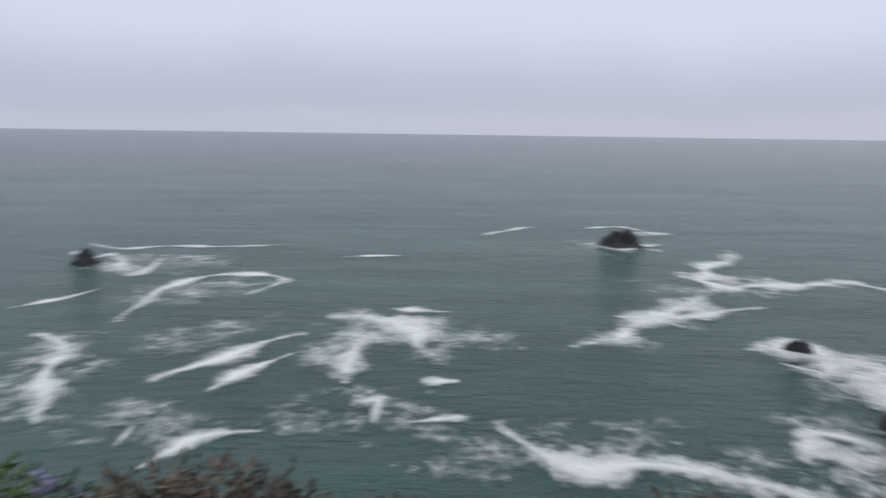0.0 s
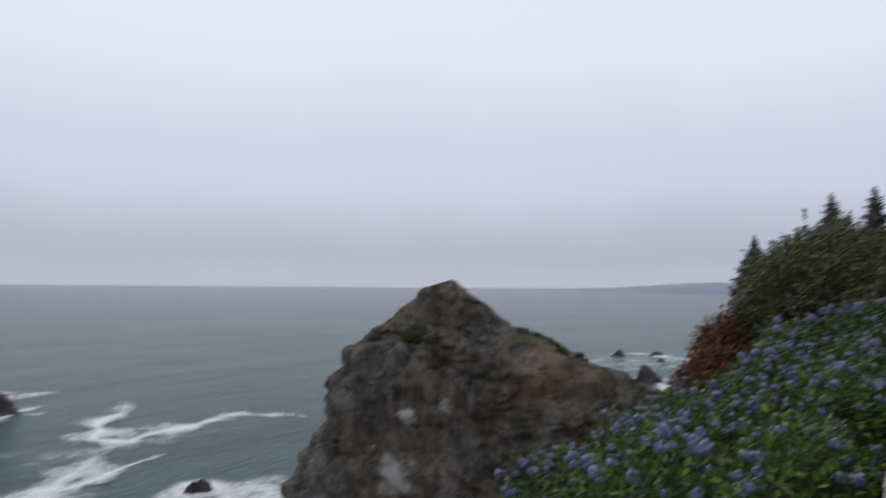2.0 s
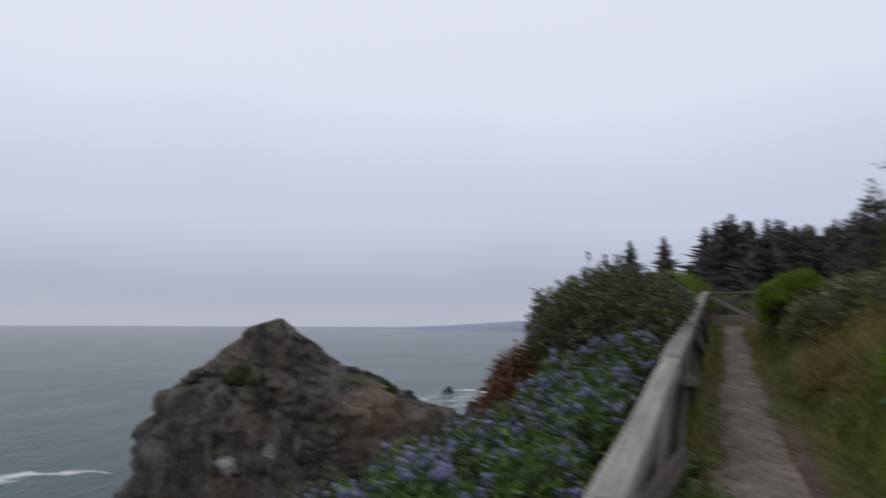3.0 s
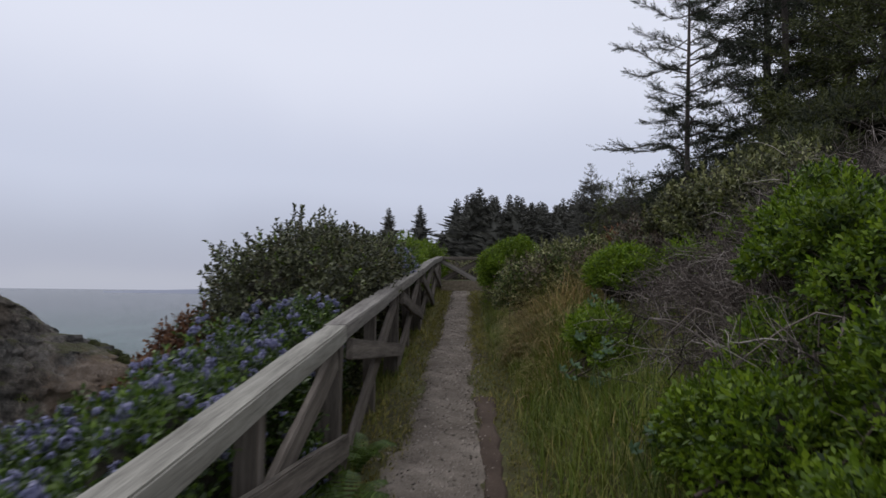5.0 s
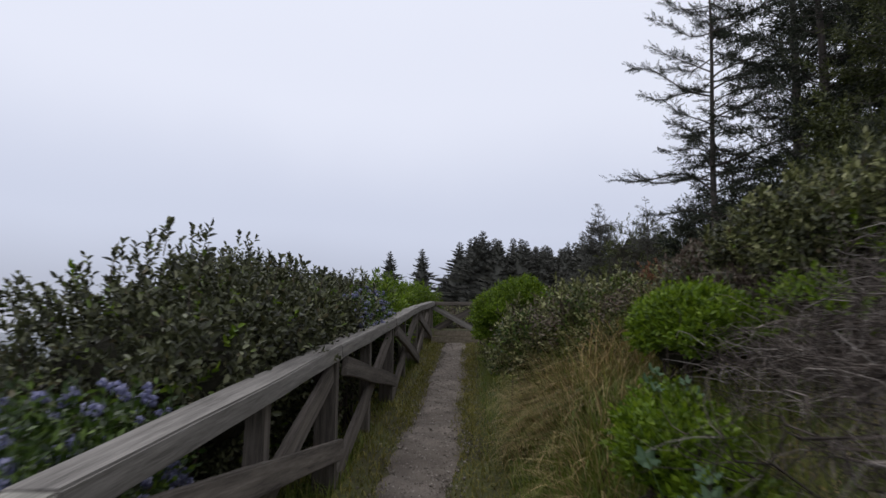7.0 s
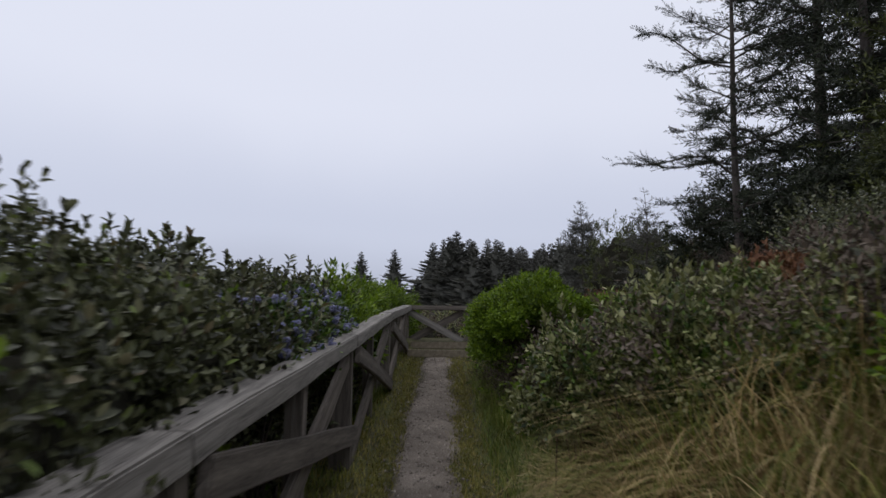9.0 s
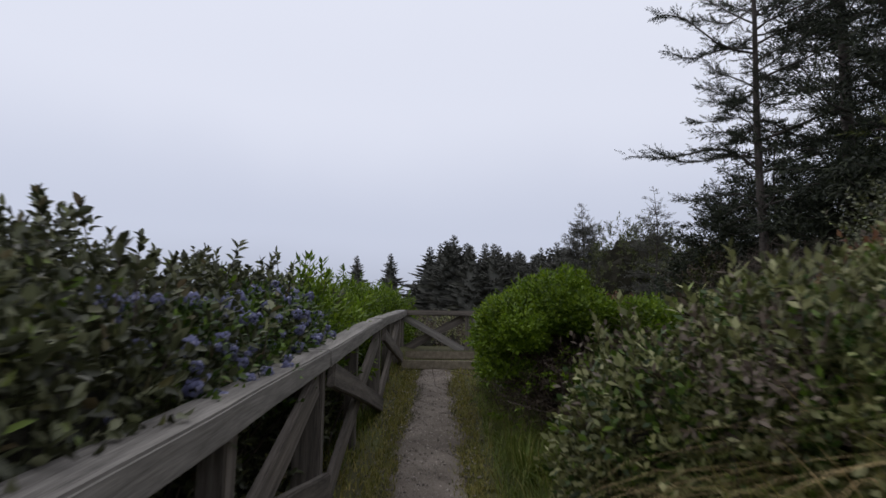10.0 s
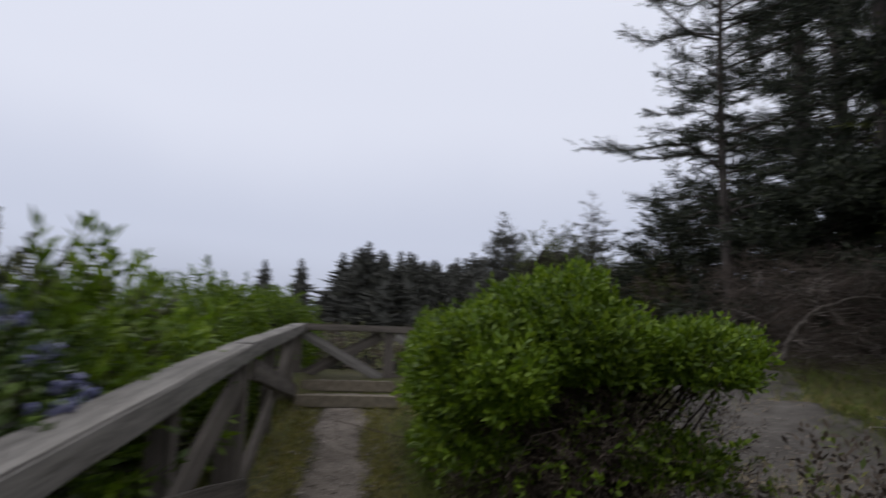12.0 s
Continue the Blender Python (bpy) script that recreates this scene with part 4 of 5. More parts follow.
shrub("flowering_bush", "low green bush thick with blue blossom beside a timber fence", [(4.6, 0.85, 0.26, 0.9, 0.62, 0.80), (5.6, 0.90, 0.40, 0.85, 0.62, 0.80), (4.6, 1.55, -0.1, 0.9, 0.55, 0.72), (5.6, 1.5, 0.0, 0.8, 0.55, 0.7), (4.7, 0.45, 0.80, 0.6, 0.24, 0.40), (5.7, 0.47, 0.86, 0.7, 0.24, 0.44)], 6400, CEAN, M_CEAN_LEAF, 12, flowers=1350, flower_r=0.0185, lump=0.26, group="blue-flowering bushes")
shrub("flowering_bush", "low blue-flowering bush on the edge of a bluff", [(-1.5, 1.80, -0.40, 0.8, 0.40, 0.72), (-2.4, 1.85, -0.36, 0.8, 0.45, 0.78)], 1800, CEAN, M_CEAN_LEAF, 13, flowers=90, flower_r=0.024, group="blue-flowering bushes")
shrub("rust_bush", "low brown withered bush on the edge of a bluff", [(-0.65, 1.9, -0.42, 0.65, 0.30, 0.60), (0.05, 1.95, -0.42, 0.65, 0.28, 0.54), (1.0, 1.96, -0.41, 0.85, 0.26, 0.52)], 4200, CEAN, M_WITHERED, 14, second=(M_BROWN_LEAF, 0.4, "withered brown leaves"))

# tall grey-green bush
shrub("coastal_bush", "tall grey-green bush with oval leaves leaning over a fence", [(7.2, 1.0, 0.95, 0.95, 0.66, 1.04), (8.3, 1.0, 1.13, 1.1, 0.70, 1.06), (9.6, 0.98, 1.27, 1.2, 0.68, 0.97), (11.0, 0.92, 1.33, 1.2, 0.64, 0.92), (8.6, 1.5, 0.85, 1.2, 0.55, 1.0), (12.3, 0.88, 1.42, 1.1, 0.60, 0.88), (6.9, 0.48, 1.34, 0.7, 0.28, 0.36), (7.7, 0.46, 1.50, 0.8, 0.28, 0.32), (8.5, 0.44, 1.60, 0.8, 0.28, 0.32), (9.6, 0.43, 1.62, 0.6, 0.24, 0.26), (10.6, 0.43, 1.72, 0.7, 0.23, 0.26)], 11500, OVAL, M_GREY_LEAF, 21, shoots=110, shoot_len=0.17, second=(M_BRIGHT_LEAF, 0.02, "scattered bright green leaves"), stems=110, lump=0.2, oval=True)
shrub("flowering_bush", "blue-flowering sprays pushing through a grey-green bush", [(9.35, 0.46, 1.60, 0.45, 0.28, 0.32), (9.9, 0.42, 1.64, 0.45, 0.28, 0.32), (10.5, 0.42, 1.70, 0.6, 0.28, 0.34), (11.2, 0.45, 1.76, 0.6, 0.28, 0.34)], 1000, CEAN, M_CEAN_LEAF, 22, flowers=300, flower_r=0.021, core=0, group="blue-flowering bushes")
shrub("leafy_bush", "bright green leafy bush behind a timber fence", [(13.6, 0.85, 1.55, 1.0, 0.6, 0.80), (14.9, 0.85, 1.65, 1.1, 0.6, 0.85), (16.2, 0.8, 1.80, 1.0, 0.5, 0.78), (17.6, 0.65, 1.95, 0.9, 0.6, 0.75), (18.8, 0.5, 2.0, 0.8, 0.6, 0.7)], 4600, (0.14, 9, 0.06, 0.022, 0.8), M_BRIGHT_LEAF, 23, shoots=30)
shrub("leafy_bush", "bright green shoots among grey-green leaves", [(11.9, 0.5, 1.7, 0.5, 0.33, 0.5), (12.9, 0.48, 1.7, 0.5, 0.33, 0.45)], 700, (0.15, 9, 0.065, 0.024, 0.8), M_BRIGHT_LEAF, 24, core=0, shoots=12)
shrub("rust_bush", "rust-brown bush on the edge of a bluff", [(6.8, 1.70, 0.44, 0.62, 0.38, 0.78), (6.2, 1.70, 0.14, 0.46, 0.34, 0.72)], 2000, SAGE, M_RUST_LEAF, 25)

# inland side
shrub("green_bush", "rounded bright green bush with bare brown stems below", [(12.35, -1.12, 1.84, 0.50, 0.30, 0.30), (12.5, -1.45, 1.97, 0.62, 0.46, 0.35), (12.45, -2.02, 1.95, 0.40, 0.36, 0.22), (13.2, -1.55, 1.94, 0.80, 0.62, 0.36), (14.0, -1.4, 1.88, 0.8, 0.55, 0.36), (12.2, -1.85, 1.55, 0.16, 0.15, 0.11), (12.3, -1.0, 1.62, 0.26, 0.18, 0.18)], 11500, BRIGHT, M_BRIGHT_LEAF, 31, stems=260, stem_r=0.013, core=0.28, skirt=([(12.45, -1.40, 1.42, 0.70, 0.50, 0.52), (12.6, -1.95, 1.38, 0.62, 0.50, 0.50), (13.3, -1.7, 1.35, 0.75, 0.60, 0.55), (14.0, -1.4, 1.4, 0.7, 0.5, 0.5)], 4200), root=(13.0, -1.7, L(13, -1.7, -0.03)), below=-0.3, lump=0.36)
shrub("green_bush", "small rounded bright green bush on a bank", [(7.6, -2.08, 1.62, 0.38, 0.33, 0.27), (7.95, -2.22, 1.68, 0.34, 0.32, 0.25)], 2500, BRIGHT, M_BRIGHT_LEAF, 32, group="green bushes on the bank", lump=0.22)
shrub("green_bush", "bright green bush growing through dead brush", [(4.75, -2.35, 1.68, 0.48, 0.32, 0.30), (5.05, -2.6, 1.80, 0.45, 0.34, 0.30), (4.35, -2.45, 1.50, 0.36, 0.28, 0.26), (4.7, -2.15, 1.28, 0.18, 0.15, 0.13), (4.5, -2.2, 1.02, 0.2, 0.18, 0.15)], 3000, BRIGHT, M_BRIGHT_LEAF, 33, second=(M_CEAN_LEAF, 0.3, "darker green leaves"), group="green bushes on the bank", lump=0.5, core=0.45)
shrub("green_bush", "low bright green bush at the foot of a bank", [(3.9, -1.75, 0.82, 0.36, 0.27, 0.34), (4.3, -1.68, 0.82, 0.30, 0.23, 0.28), (3.65, -2.1, 1.0, 0.40, 0.32, 0.40), (4.5, -2.05, 1.0, 0.34, 0.26, 0.30), (3.3, -1.8, 0.72, 0.32, 0.28, 0.34)], 3900, BRIGHT, M_BRIGHT_LEAF, 34, second=(M_CEAN_LEAF, 0.22, "darker green leaves"), group="green bushes on the bank", lump=0.3)
shrub("green_bush", "low bright green bush among tall grass", [(6.45, -1.62, 1.10, 0.28, 0.24, 0.17), (6.85, -1.72, 1.15, 0.26, 0.22, 0.16), (6.15, -1.66, 1.02, 0.20, 0.18, 0.12)], 1200, BRIGHT, M_BRIGHT_LEAF, 35, group="green bushes on the bank", lump=0.3)
shrub("sage_bush", "sage-green bush spilling toward a footpath", [(9.68, -1.36, 1.40, 0.42, 0.34, 0.40), (9.40, -1.74, 1.55, 0.46, 0.40, 0.44), (9.80, -1.80, 1.55, 0.40, 0.40, 0.46), (9.65, -2.2, 1.65, 0.46, 0.46, 0.48), (9.3, -2.4, 1.6, 0.46, 0.42, 0.45), (9.8, -2.9, 1.55, 0.5, 0.5, 0.45), (10.35, -1.55, 1.12, 0.34, 0.26, 0.22)], 8200, (0.14, 8, 0.040, 0.021, 0.9), M_SAGE_LEAF, 36, second=(M_CEAN_LEAF, 0.30, "darker green leaves"), shoots=130, shoot_len=0.15, lump=0.27, core=0.5, stems=160, stem_r=0.008)
shrub("brown_bush", "withered sprays among sage-green leaves", [(9.35, -1.5, 1.62, 0.36, 0.32, 0.34), (9.75, -1.3, 1.55, 0.3, 0.26, 0.30), (9.2, -2.0, 1.72, 0.4, 0.36, 0.34)], 420, (0.16, 7, 0.036, 0.018, 1.0), M_BROWN_LEAF, 245, core=0, stems=40, stem_r=0.004, lump=0.4, branch_mat=M_TWIG)
shrub("sage_bush", "grey-green bush with oval leaves on top of a bank", [(7.75, -2.95, 2.12, 0.55, 0.45, 0.42), (8.35, -2.95, 2.06, 0.55, 0.45, 0.40), (8.0, -3.5, 2.30, 0.85, 0.6, 0.55), (7.25, -3.35, 2.15, 0.6, 0.5, 0.50), (9.0, -3.4, 2.1, 0.7, 0.5, 0.45)], 4600, OVAL, M_SAGE_LEAF, 237, second=(M_GREY_LEAF, 0.55, "darker grey-green leaves"), shoots=60, shoot_len=0.15, lump=0.3, oval=True, stems=110, stem_r=0.009, core=0.6, branch_mat=M_TWIG_DARK)
shrub("brown_bush", "withered brown brush with a few green leaves on a bank", [(8.75, -2.65, 1.92, 0.45, 0.35, 0.36), (9.4, -2.75, 1.95, 0.5, 0.4, 0.36), (8.2, -2.55, 1.78, 0.4, 0.28, 0.28)], 1900, SAGE, M_BROWN_LEAF, 238, second=(M_GREY_LEAF, 0.25, "grey-green leaves"), lump=0.35, stems=120, stem_r=0.007, branch_mat=M_TWIG_DARK, core=0.5)
shrub("rust_bush", "small rust-brown bush on a bank", [(10.4, -2.75, 2.02, 0.36, 0.3, 0.26), (10.75, -2.9, 2.05, 0.34, 0.3, 0.24)], 700, SAGE, M_RUST_LEAF, 239, lump=0.3)
shrub("green_bush", "bright green bush behind tall dry grass", [(9.35, -2.45, 1.62, 0.36, 0.30, 0.27), (9.15, -2.75, 1.66, 0.36, 0.30, 0.28)], 1700, BRIGHT, M_BRIGHT_LEAF, 44, group="green bushes on the bank", lump=0.4)
shrub("sage_bush", "tall grey-green bush on top of a bank", [(12.0, -4.5, 2.35, 1.0, 0.8, 0.85), (10.9, -4.9, 2.45, 1.0, 0.9, 0.85), (12.9, -5.6, 2.4, 1.2, 1.0, 1.0)], 4200, OVAL, M_GREY_LEAF, 37, shoots=40, shoot_len=0.16, lump=0.22)
shrub("brown_bush", "withered brown bush on a bank", [(11.4, -3.5, 1.75, 0.9, 0.6, 0.75), (12.4, -4.2, 1.7, 0.8, 0.6, 0.7), (10.4, -3.8, 2.0, 0.8, 0.7, 0.6)], 3000, SAGE, M_BROWN_LEAF, 38, second=(M_GREY_LEAF, 0.2, "grey-green leaves"), lump=0.22)
shrub("brown_bush", "brown-green undergrowth at the foot of spruces", [(23.5, -7.4, 3.3, 1.5, 1.0, 1.2), (21.6, -6.7, 2.8, 1.1, 0.7, 0.9), (25.5, -8.4, 3.4, 1.5, 1.2, 1.3)], 3000, (0.22, 8, 0.08, 0.032, 0.9), M_BROWN_LEAF, 240, second=(M_NEEDLE_TIP, 0.5, "dull green leaves"), lump=0.3, branch_mat=M_TWIG_DARK)
shrub("rust_bush", "rust-brown low bush beyond a green bush", [(17.5, -3.4, 1.8, 1.4, 0.7, 0.7), (19.5, -4.0, 1.9, 1.4, 0.9, 0.8)], 1800, (0.18, 8, 0.07, 0.035, 0.9), M_RUST_LEAF, 39, second=(M_BROWN_LEAF, 0.5, "withered brown leaves"))


shrub("brown_bush", "dull brown brush beyond a timber fence", [(18.7, -0.6, 1.6, 0.8, 1.0, 0.55), (19.6, -2.0, 1.7, 1.0, 1.0, 0.6), (21.5, -0.5, 1.8, 1.5, 1.2, 0.6), (23.5, -2.5, 1.9, 1.6, 1.4, 0.7)], 2600, SAGE, M_BROWN_LEAF, 40, second=(M_SAGE_LEAF, 0.45, "sage-green leaves"))
for i, (x, y, z, r) in enumerate(((49.4, 42.8, -4.0, 1.35), (53.4, 36.2, -7.9, 1.1), (60.4, 35.1, -4.4, 1.0), (60.6, 33.0, -5.4, 1.1), (59.8, 31.8, -5.8, 0.9))):
    shrub("moss_clump", "dark green clump of low growth on a rock ledge", [(x, y, z, r, r, 0.75 * r), (x + 0.5 * r, y - 0.6 * r, z - 0.3, 0.7 * r, 0.7 * r, 0.55 * r)], 700, (0.2, 7, 0.14, 0.06, 0.9), M_GRASS if i == 1 else M_NEEDLE_TIP, 90 + i, root=(x, y, z - 0.4), stems=0, core=0.85, group="clumps on the sea stack")


for i, (x, y) in enumerate(((6.3, -2.75), (7.3, -3.0), (8.1, -2.9), (6.9, -2.45))):
    shrub("green_bush", "sparse yellow-green leaves among dead branches", [(x, y, L(x, y, 0.34), 0.32, 0.26, 0.2), (x + 0.4, y - 0.1, L(x + 0.4, y - 0.1, 0.38), 0.22, 0.2, 0.14)], 130, BRIGHT, M_BRIGHT_LEAF, 47 + i, core=0, stems=8, stem_r=0.004, lump=0.5, group="green bushes on the bank")
shrub("brown_bush", "sparse withered weeds beside a gravel trail", [(12.3, -2.75, 1.25, 0.35, 0.30, 0.38), (12.0, -2.5, 1.15, 0.25, 0.22, 0.28)], 170, (0.2, 7, 0.05, 0.022, 0.9), M_BROWN_LEAF, 45, core=0, stems=30, stem_r=0.006, second=(M_GRASS, 0.3, "green leaves"))


def dead_brush(xr, yr, n, twigs, seed, label, high=0.3, mat=None):
    """A tangle of bare branches."""
    rng = np.random.default_rng(seed)
    mx, my = sum(xr) / 2, sum(yr) / 2
    ob = base("dead_brush", (mx, my, L(mx, my, 0)), label, "brush", "dead brush")
    mat = mat or M_TWIG
    x, y = rng.uniform(*xr, n), rng.uniform(*yr, n)
    R = np.stack([x, y, land(x, y) + rng.uniform(-0.05, high, n)], 1)
    a = rng.normal(2.2, 1.9, n)
    d = unit(np.stack([0.9 * np.cos(a), 0.9 * np.sin(a), rng.uniform(-0.1, 0.55, n)], 1))
    Ln = rng.uniform(0.22, 0.62, n)
    t = np.linspace(0, 1, 7)[None, :, None]
    C = R[:, None] + d[:, None] * Ln[:, None, None] * t + np.sin(np.pi * t) * rng.normal(0, 0.09, (n, 1, 3)) + np.sin(2 * np.pi * t) * rng.normal(0, 0.08, (n, 1, 3)) + np.sin(4 * np.pi * t) * rng.normal(0, 0.03, (n, 1, 3)) + np.array([0, 0, -0.25]) * t ** 2 * rng.uniform(0, 1, (n, 1, 1))
    rad = rng.uniform(0.002, 0.0065, (n, 1)) * np.linspace(1, 0.3, 7)[None]
    tagged(link("branch_tangle", mesh_np("branch_tangle", *tubes(C, rad, 4)), mat, ob), kind="stuff")
    m = twigs
    k, s = rng.integers(0, n, m), rng.integers(1, 7, m)
    R2 = C[k, s]
    d2 = unit(d[k] + 0.8 * rng.normal(size=(m, 3)))
    l2 = rng.uniform(0.08, 0.30, m)
    t = np.linspace(0, 1, 4)[None, :, None]
    C2 = R2[:, None] + d2[:, None] * l2[:, None, None] * t + np.sin(np.pi * t) * rng.normal(0, 0.035, (m, 1, 3))
    tw = link("twig_tangle", mesh_np("twig_tangle", *tubes(C2, rng.uniform(0.0012, 0.003, (m, 1)) * np.linspace(1, 0.4, 4)[None], 3)), mat, ob)
    tagged(tw, kind="stuff")
    return ob


dead_brush((5.2, 7.4), (-3.5, -2.3), 900, 9000, 41, "tangle of bare grey dead branches on a bank", 0.20)
dead_brush((4.9, 6.7), (-4.0, -2.9), 420, 4200, 241, "mound of bare grey twigs on top of a bank", 0.5)
dead_brush((9.6, 12.2), (-4.3, -3.1), 300, 2200, 42, "bare dead branches above a bank", 0.9)
dead_brush((4.0, 6.0), (-3.3, -1.9), 560, 5200, 46, "tangle of bare grey dead twigs under green bushes", 0.25)
dead_brush((16.3, 18.7), (-7.4, -5.5), 520, 4200, 43, "pile of dead brown brush beside a gravel trail", 1.35, M_TWIG_DARK)
dead_brush((16.0, 17.6), (-7.2, -5.6), 160, 1500, 243, "bare grey branches heaped on brown brush", 1.2)


def dead_limb(points, thick, seed, label):
    """A bent bare branch with a few short side branches."""
    rng = np.random.default_rng(seed)
    ob = base("dead_limb", points[0], label, "branch")
    p = np.array(points, float)
    t = np.linspace(0, 1, 24)
    k = np.linspace(0, 1, len(p))
    C = np.stack([np.interp(t, k, p[:, j]) for j in range(3)], 1)
    C[1:-1] = (C[:-2] + 2 * C[1:-1] + C[2:]) / 4 + rng.normal(0, 0.008, (22, 3))
    link("bough", mesh_np("bough", *tubes(C[None], (thick * (1 - 0.75 * t))[None], 8), True), M_FENCE, ob)
    for i in (5, 8, 11, 14, 17, 20):
        d = unit(rng.normal(size=3) * np.array([1, 1, 0.6]) + 0.8 * unit(C[i + 1] - C[i]))
        u = np.linspace(0, 1, 6)[:, None]
        S = C[i] + d * u * rng.uniform(0.25, 0.6) + np.sin(3 * u) * rng.normal(0, 0.05, 3)
        link("side_branch", mesh_np("side_branch", *tubes(S[None], (0.35 * thick * (1 - 0.8 * u[:, 0]))[None], 5)), M_FENCE, ob)
    return ob


dead_limb(((16.5, -5.5, 2.0), (16.4, -5.6, 2.35), (16.35, -5.85, 2.62), (16.3, -6.3, 2.78), (16.3, -6.8, 2.80), (16.4, -7.3, 2.6)), 0.03, 240, "bent bare grey branch lying over dead brush")


def fern(x, y, seed, size=0.45):
    """Arching fronds with leaflets along both sides."""
    rng = np.random.default_rng(seed)
    ob = base("fern", (x, y, L(x, y, 0)), "green fern growing beneath a timber fence", "fern", "ferns")
    for k in range(9):
        a = k * 0.7 + rng.uniform(-0.2, 0.2)
        t = np.linspace(0, 1, 16)
        r = size * rng.uniform(0.7, 1.1)
        c = np.stack([x + r * 0.75 * t * math.cos(a), y + r * 0.75 * t * math.sin(a), L(x, y, 0) + r * (1.25 * t - 0.75 * t ** 2)], 1)
        w = r * 0.22 * np.sin(np.pi * (0.12 + 0.86 * t))
        sd = np.array([-math.sin(a), math.cos(a), 0.0])
        d = unit(np.gradient(c, axis=0))
        V, F = [], []
        for sgn in (-1, 1):
            tip = c + sgn * sd * w[:, None] + d * 0.02 - np.array([0, 0, 0.02])
            q = np.stack([c - d * 0.008, c + d * 0.008, tip + d * 0.004, tip - d * 0.004], 1).reshape(-1, 3)
            F.append(np.arange(len(t) * 4).reshape(-1, 4) + (0 if sgn < 0 else len(t) * 4))
            V.append(q)
        link("frond", mesh_np("frond", np.concatenate(V), np.concatenate(F)), M_FERN, ob)
    return ob


for i, (x, y, z) in enumerate(((4.75, 0.02, 0.4), (5.4, 0.06, 0.38), (5.05, 0.3, 0.45))):
    fern(x, y, 200 + i, z)


def broad_leaf_plant(x, y, up, seed):
    """A few large lobed leaves on stalks."""
    rng = np.random.default_rng(seed)
    ob = base("broad_leaved_plant", (x, y, L(x, y, 0)), "low plant with large lobed blue-green leaves in grass", "plant", "broad-leaved plants")
    for k in range(6):
        a, r = rng.uniform(0, 6.3), rng.uniform(0.05, 0.2)
        c = np.array([x + r * math.cos(a), y + r * math.sin(a), L(x, y, 0) + up * rng.uniform(0.6, 1.1)])
        link("stalk", mesh_np("stalk", *tubes(np.linspace(np.array([x, y, L(x, y, -0.02)]), c, 5)[None], np.full((1, 5), 0.004), 5)), M_FERN, ob)
        n = unit(np.array([-0.5 + rng.normal(0, 0.3), rng.normal(0, 0.3), 0.8]))
        e1 = unit(np.cross(n, np.array([0.0, 1.0, 0.1])))
        e2 = np.cross(n, e1)
        s, m = rng.uniform(0.025, 0.045), 28
        th = np.arange(m) * 2 * np.pi / m
        rr = s * (1 + 0.22 * np.cos(5 * th) + 0.05 * np.cos(15 * th))
        rim = c + e1 * (rr * np.cos(th))[:, None] + e2 * (rr * np.sin(th))[:, None] + n * (0.012 * np.cos(5 * th))[:, None]
        V = np.concatenate([c[None] - n * 0.012, rim])
        F = np.stack([np.zeros(m, int), 1 + np.arange(m), 1 + (np.arange(m) + 1) % m], 1)
        link("leaf", mesh_np("leaf", V, F), M_BROAD, ob)
    return ob


for i, (x, y, up) in enumerate(((5.75, -1.35, 0.36), (6.15, -1.55, 0.34), (7.0, -1.75, 0.36), (4.5, -1.45, 0.26))):
    broad_leaf_plant(x, y, up, 210 + i)


def stump():
    rng = np.random.default_rng(220)
    x, y = 11.0, -3.55
    ob = base("tree_stump", (x, y, L(x, y, -0.05)), "weathered pale grey broken tree stump on a bank", "stump")
    z = np.linspace(0, 1, 9)
    P = np.stack([x + 0.06 * z, y + 0.04 * np.sin(3 * z), L(x, y, -0.05) + 1.15 * z], 1)
    V, F = tubes(P[None], (0.2 - 0.05 * z)[None], 16)
    V = V + 0.02 * np.stack([lumps(V, 9.0), lumps(V + 3, 9.0), 0 * V[:, 0]], 1)
    top = V[:, 2] > P[-1, 2] - 0.05
    V[top, 2] += rng.uniform(-0.15, 0.12, int(top.sum()))
    n = len(V)
    link("trunk", mesh_np("trunk", V, F, False), M_FENCE, ob)
    bm = bmesh.new()
    bmesh.ops.create_circle(bm, cap_ends=True, segments=16, radius=0.15)
    for v in bm.verts:
        v.co += Vector((x + 0.06, y, P[-1, 2] - 0.14))
    part("broken_top", bm, M_FENCE, ob)


stump()


def grass(name, label, xr, yr, n, height, width, lean, mat, seed, where=None, kind="stuff"):
    rng = np.random.default_rng(seed)
    x, y = rng.uniform(*xr, n), rng.uniform(*yr, n)
    keep = np.ones(n, bool) if where is None else where(x, y, rng)
    rag = 0.5 + 0.5 * lumps(np.stack([x, y, 0 * x + seed], -1), 2.0)
    brim = np.minimum(np.minimum(x - xr[0], xr[1] - x) / 0.9, np.minimum(y - yr[0], yr[1] - y) / (0.22 * (yr[1] - yr[0])))
    keep &= brim > rag * rng.uniform(0, 1.1, n)
    x, y = x[keep], y[keep]
    P = np.stack([x, y, land(x, y) - 0.01], 1)
    me = mesh_np(name, *blades(rng, P, height, width, lean, 2 if height < 0.1 else 3))
    return tagged(link(name, me, mat), label, "grass", kind=kind)


def patchy(s, level):
    return lambda x, y, rng: lumps(np.stack([x, y, 0 * x], -1), s) + 0.4 * rng.normal(size=len(x)) > level


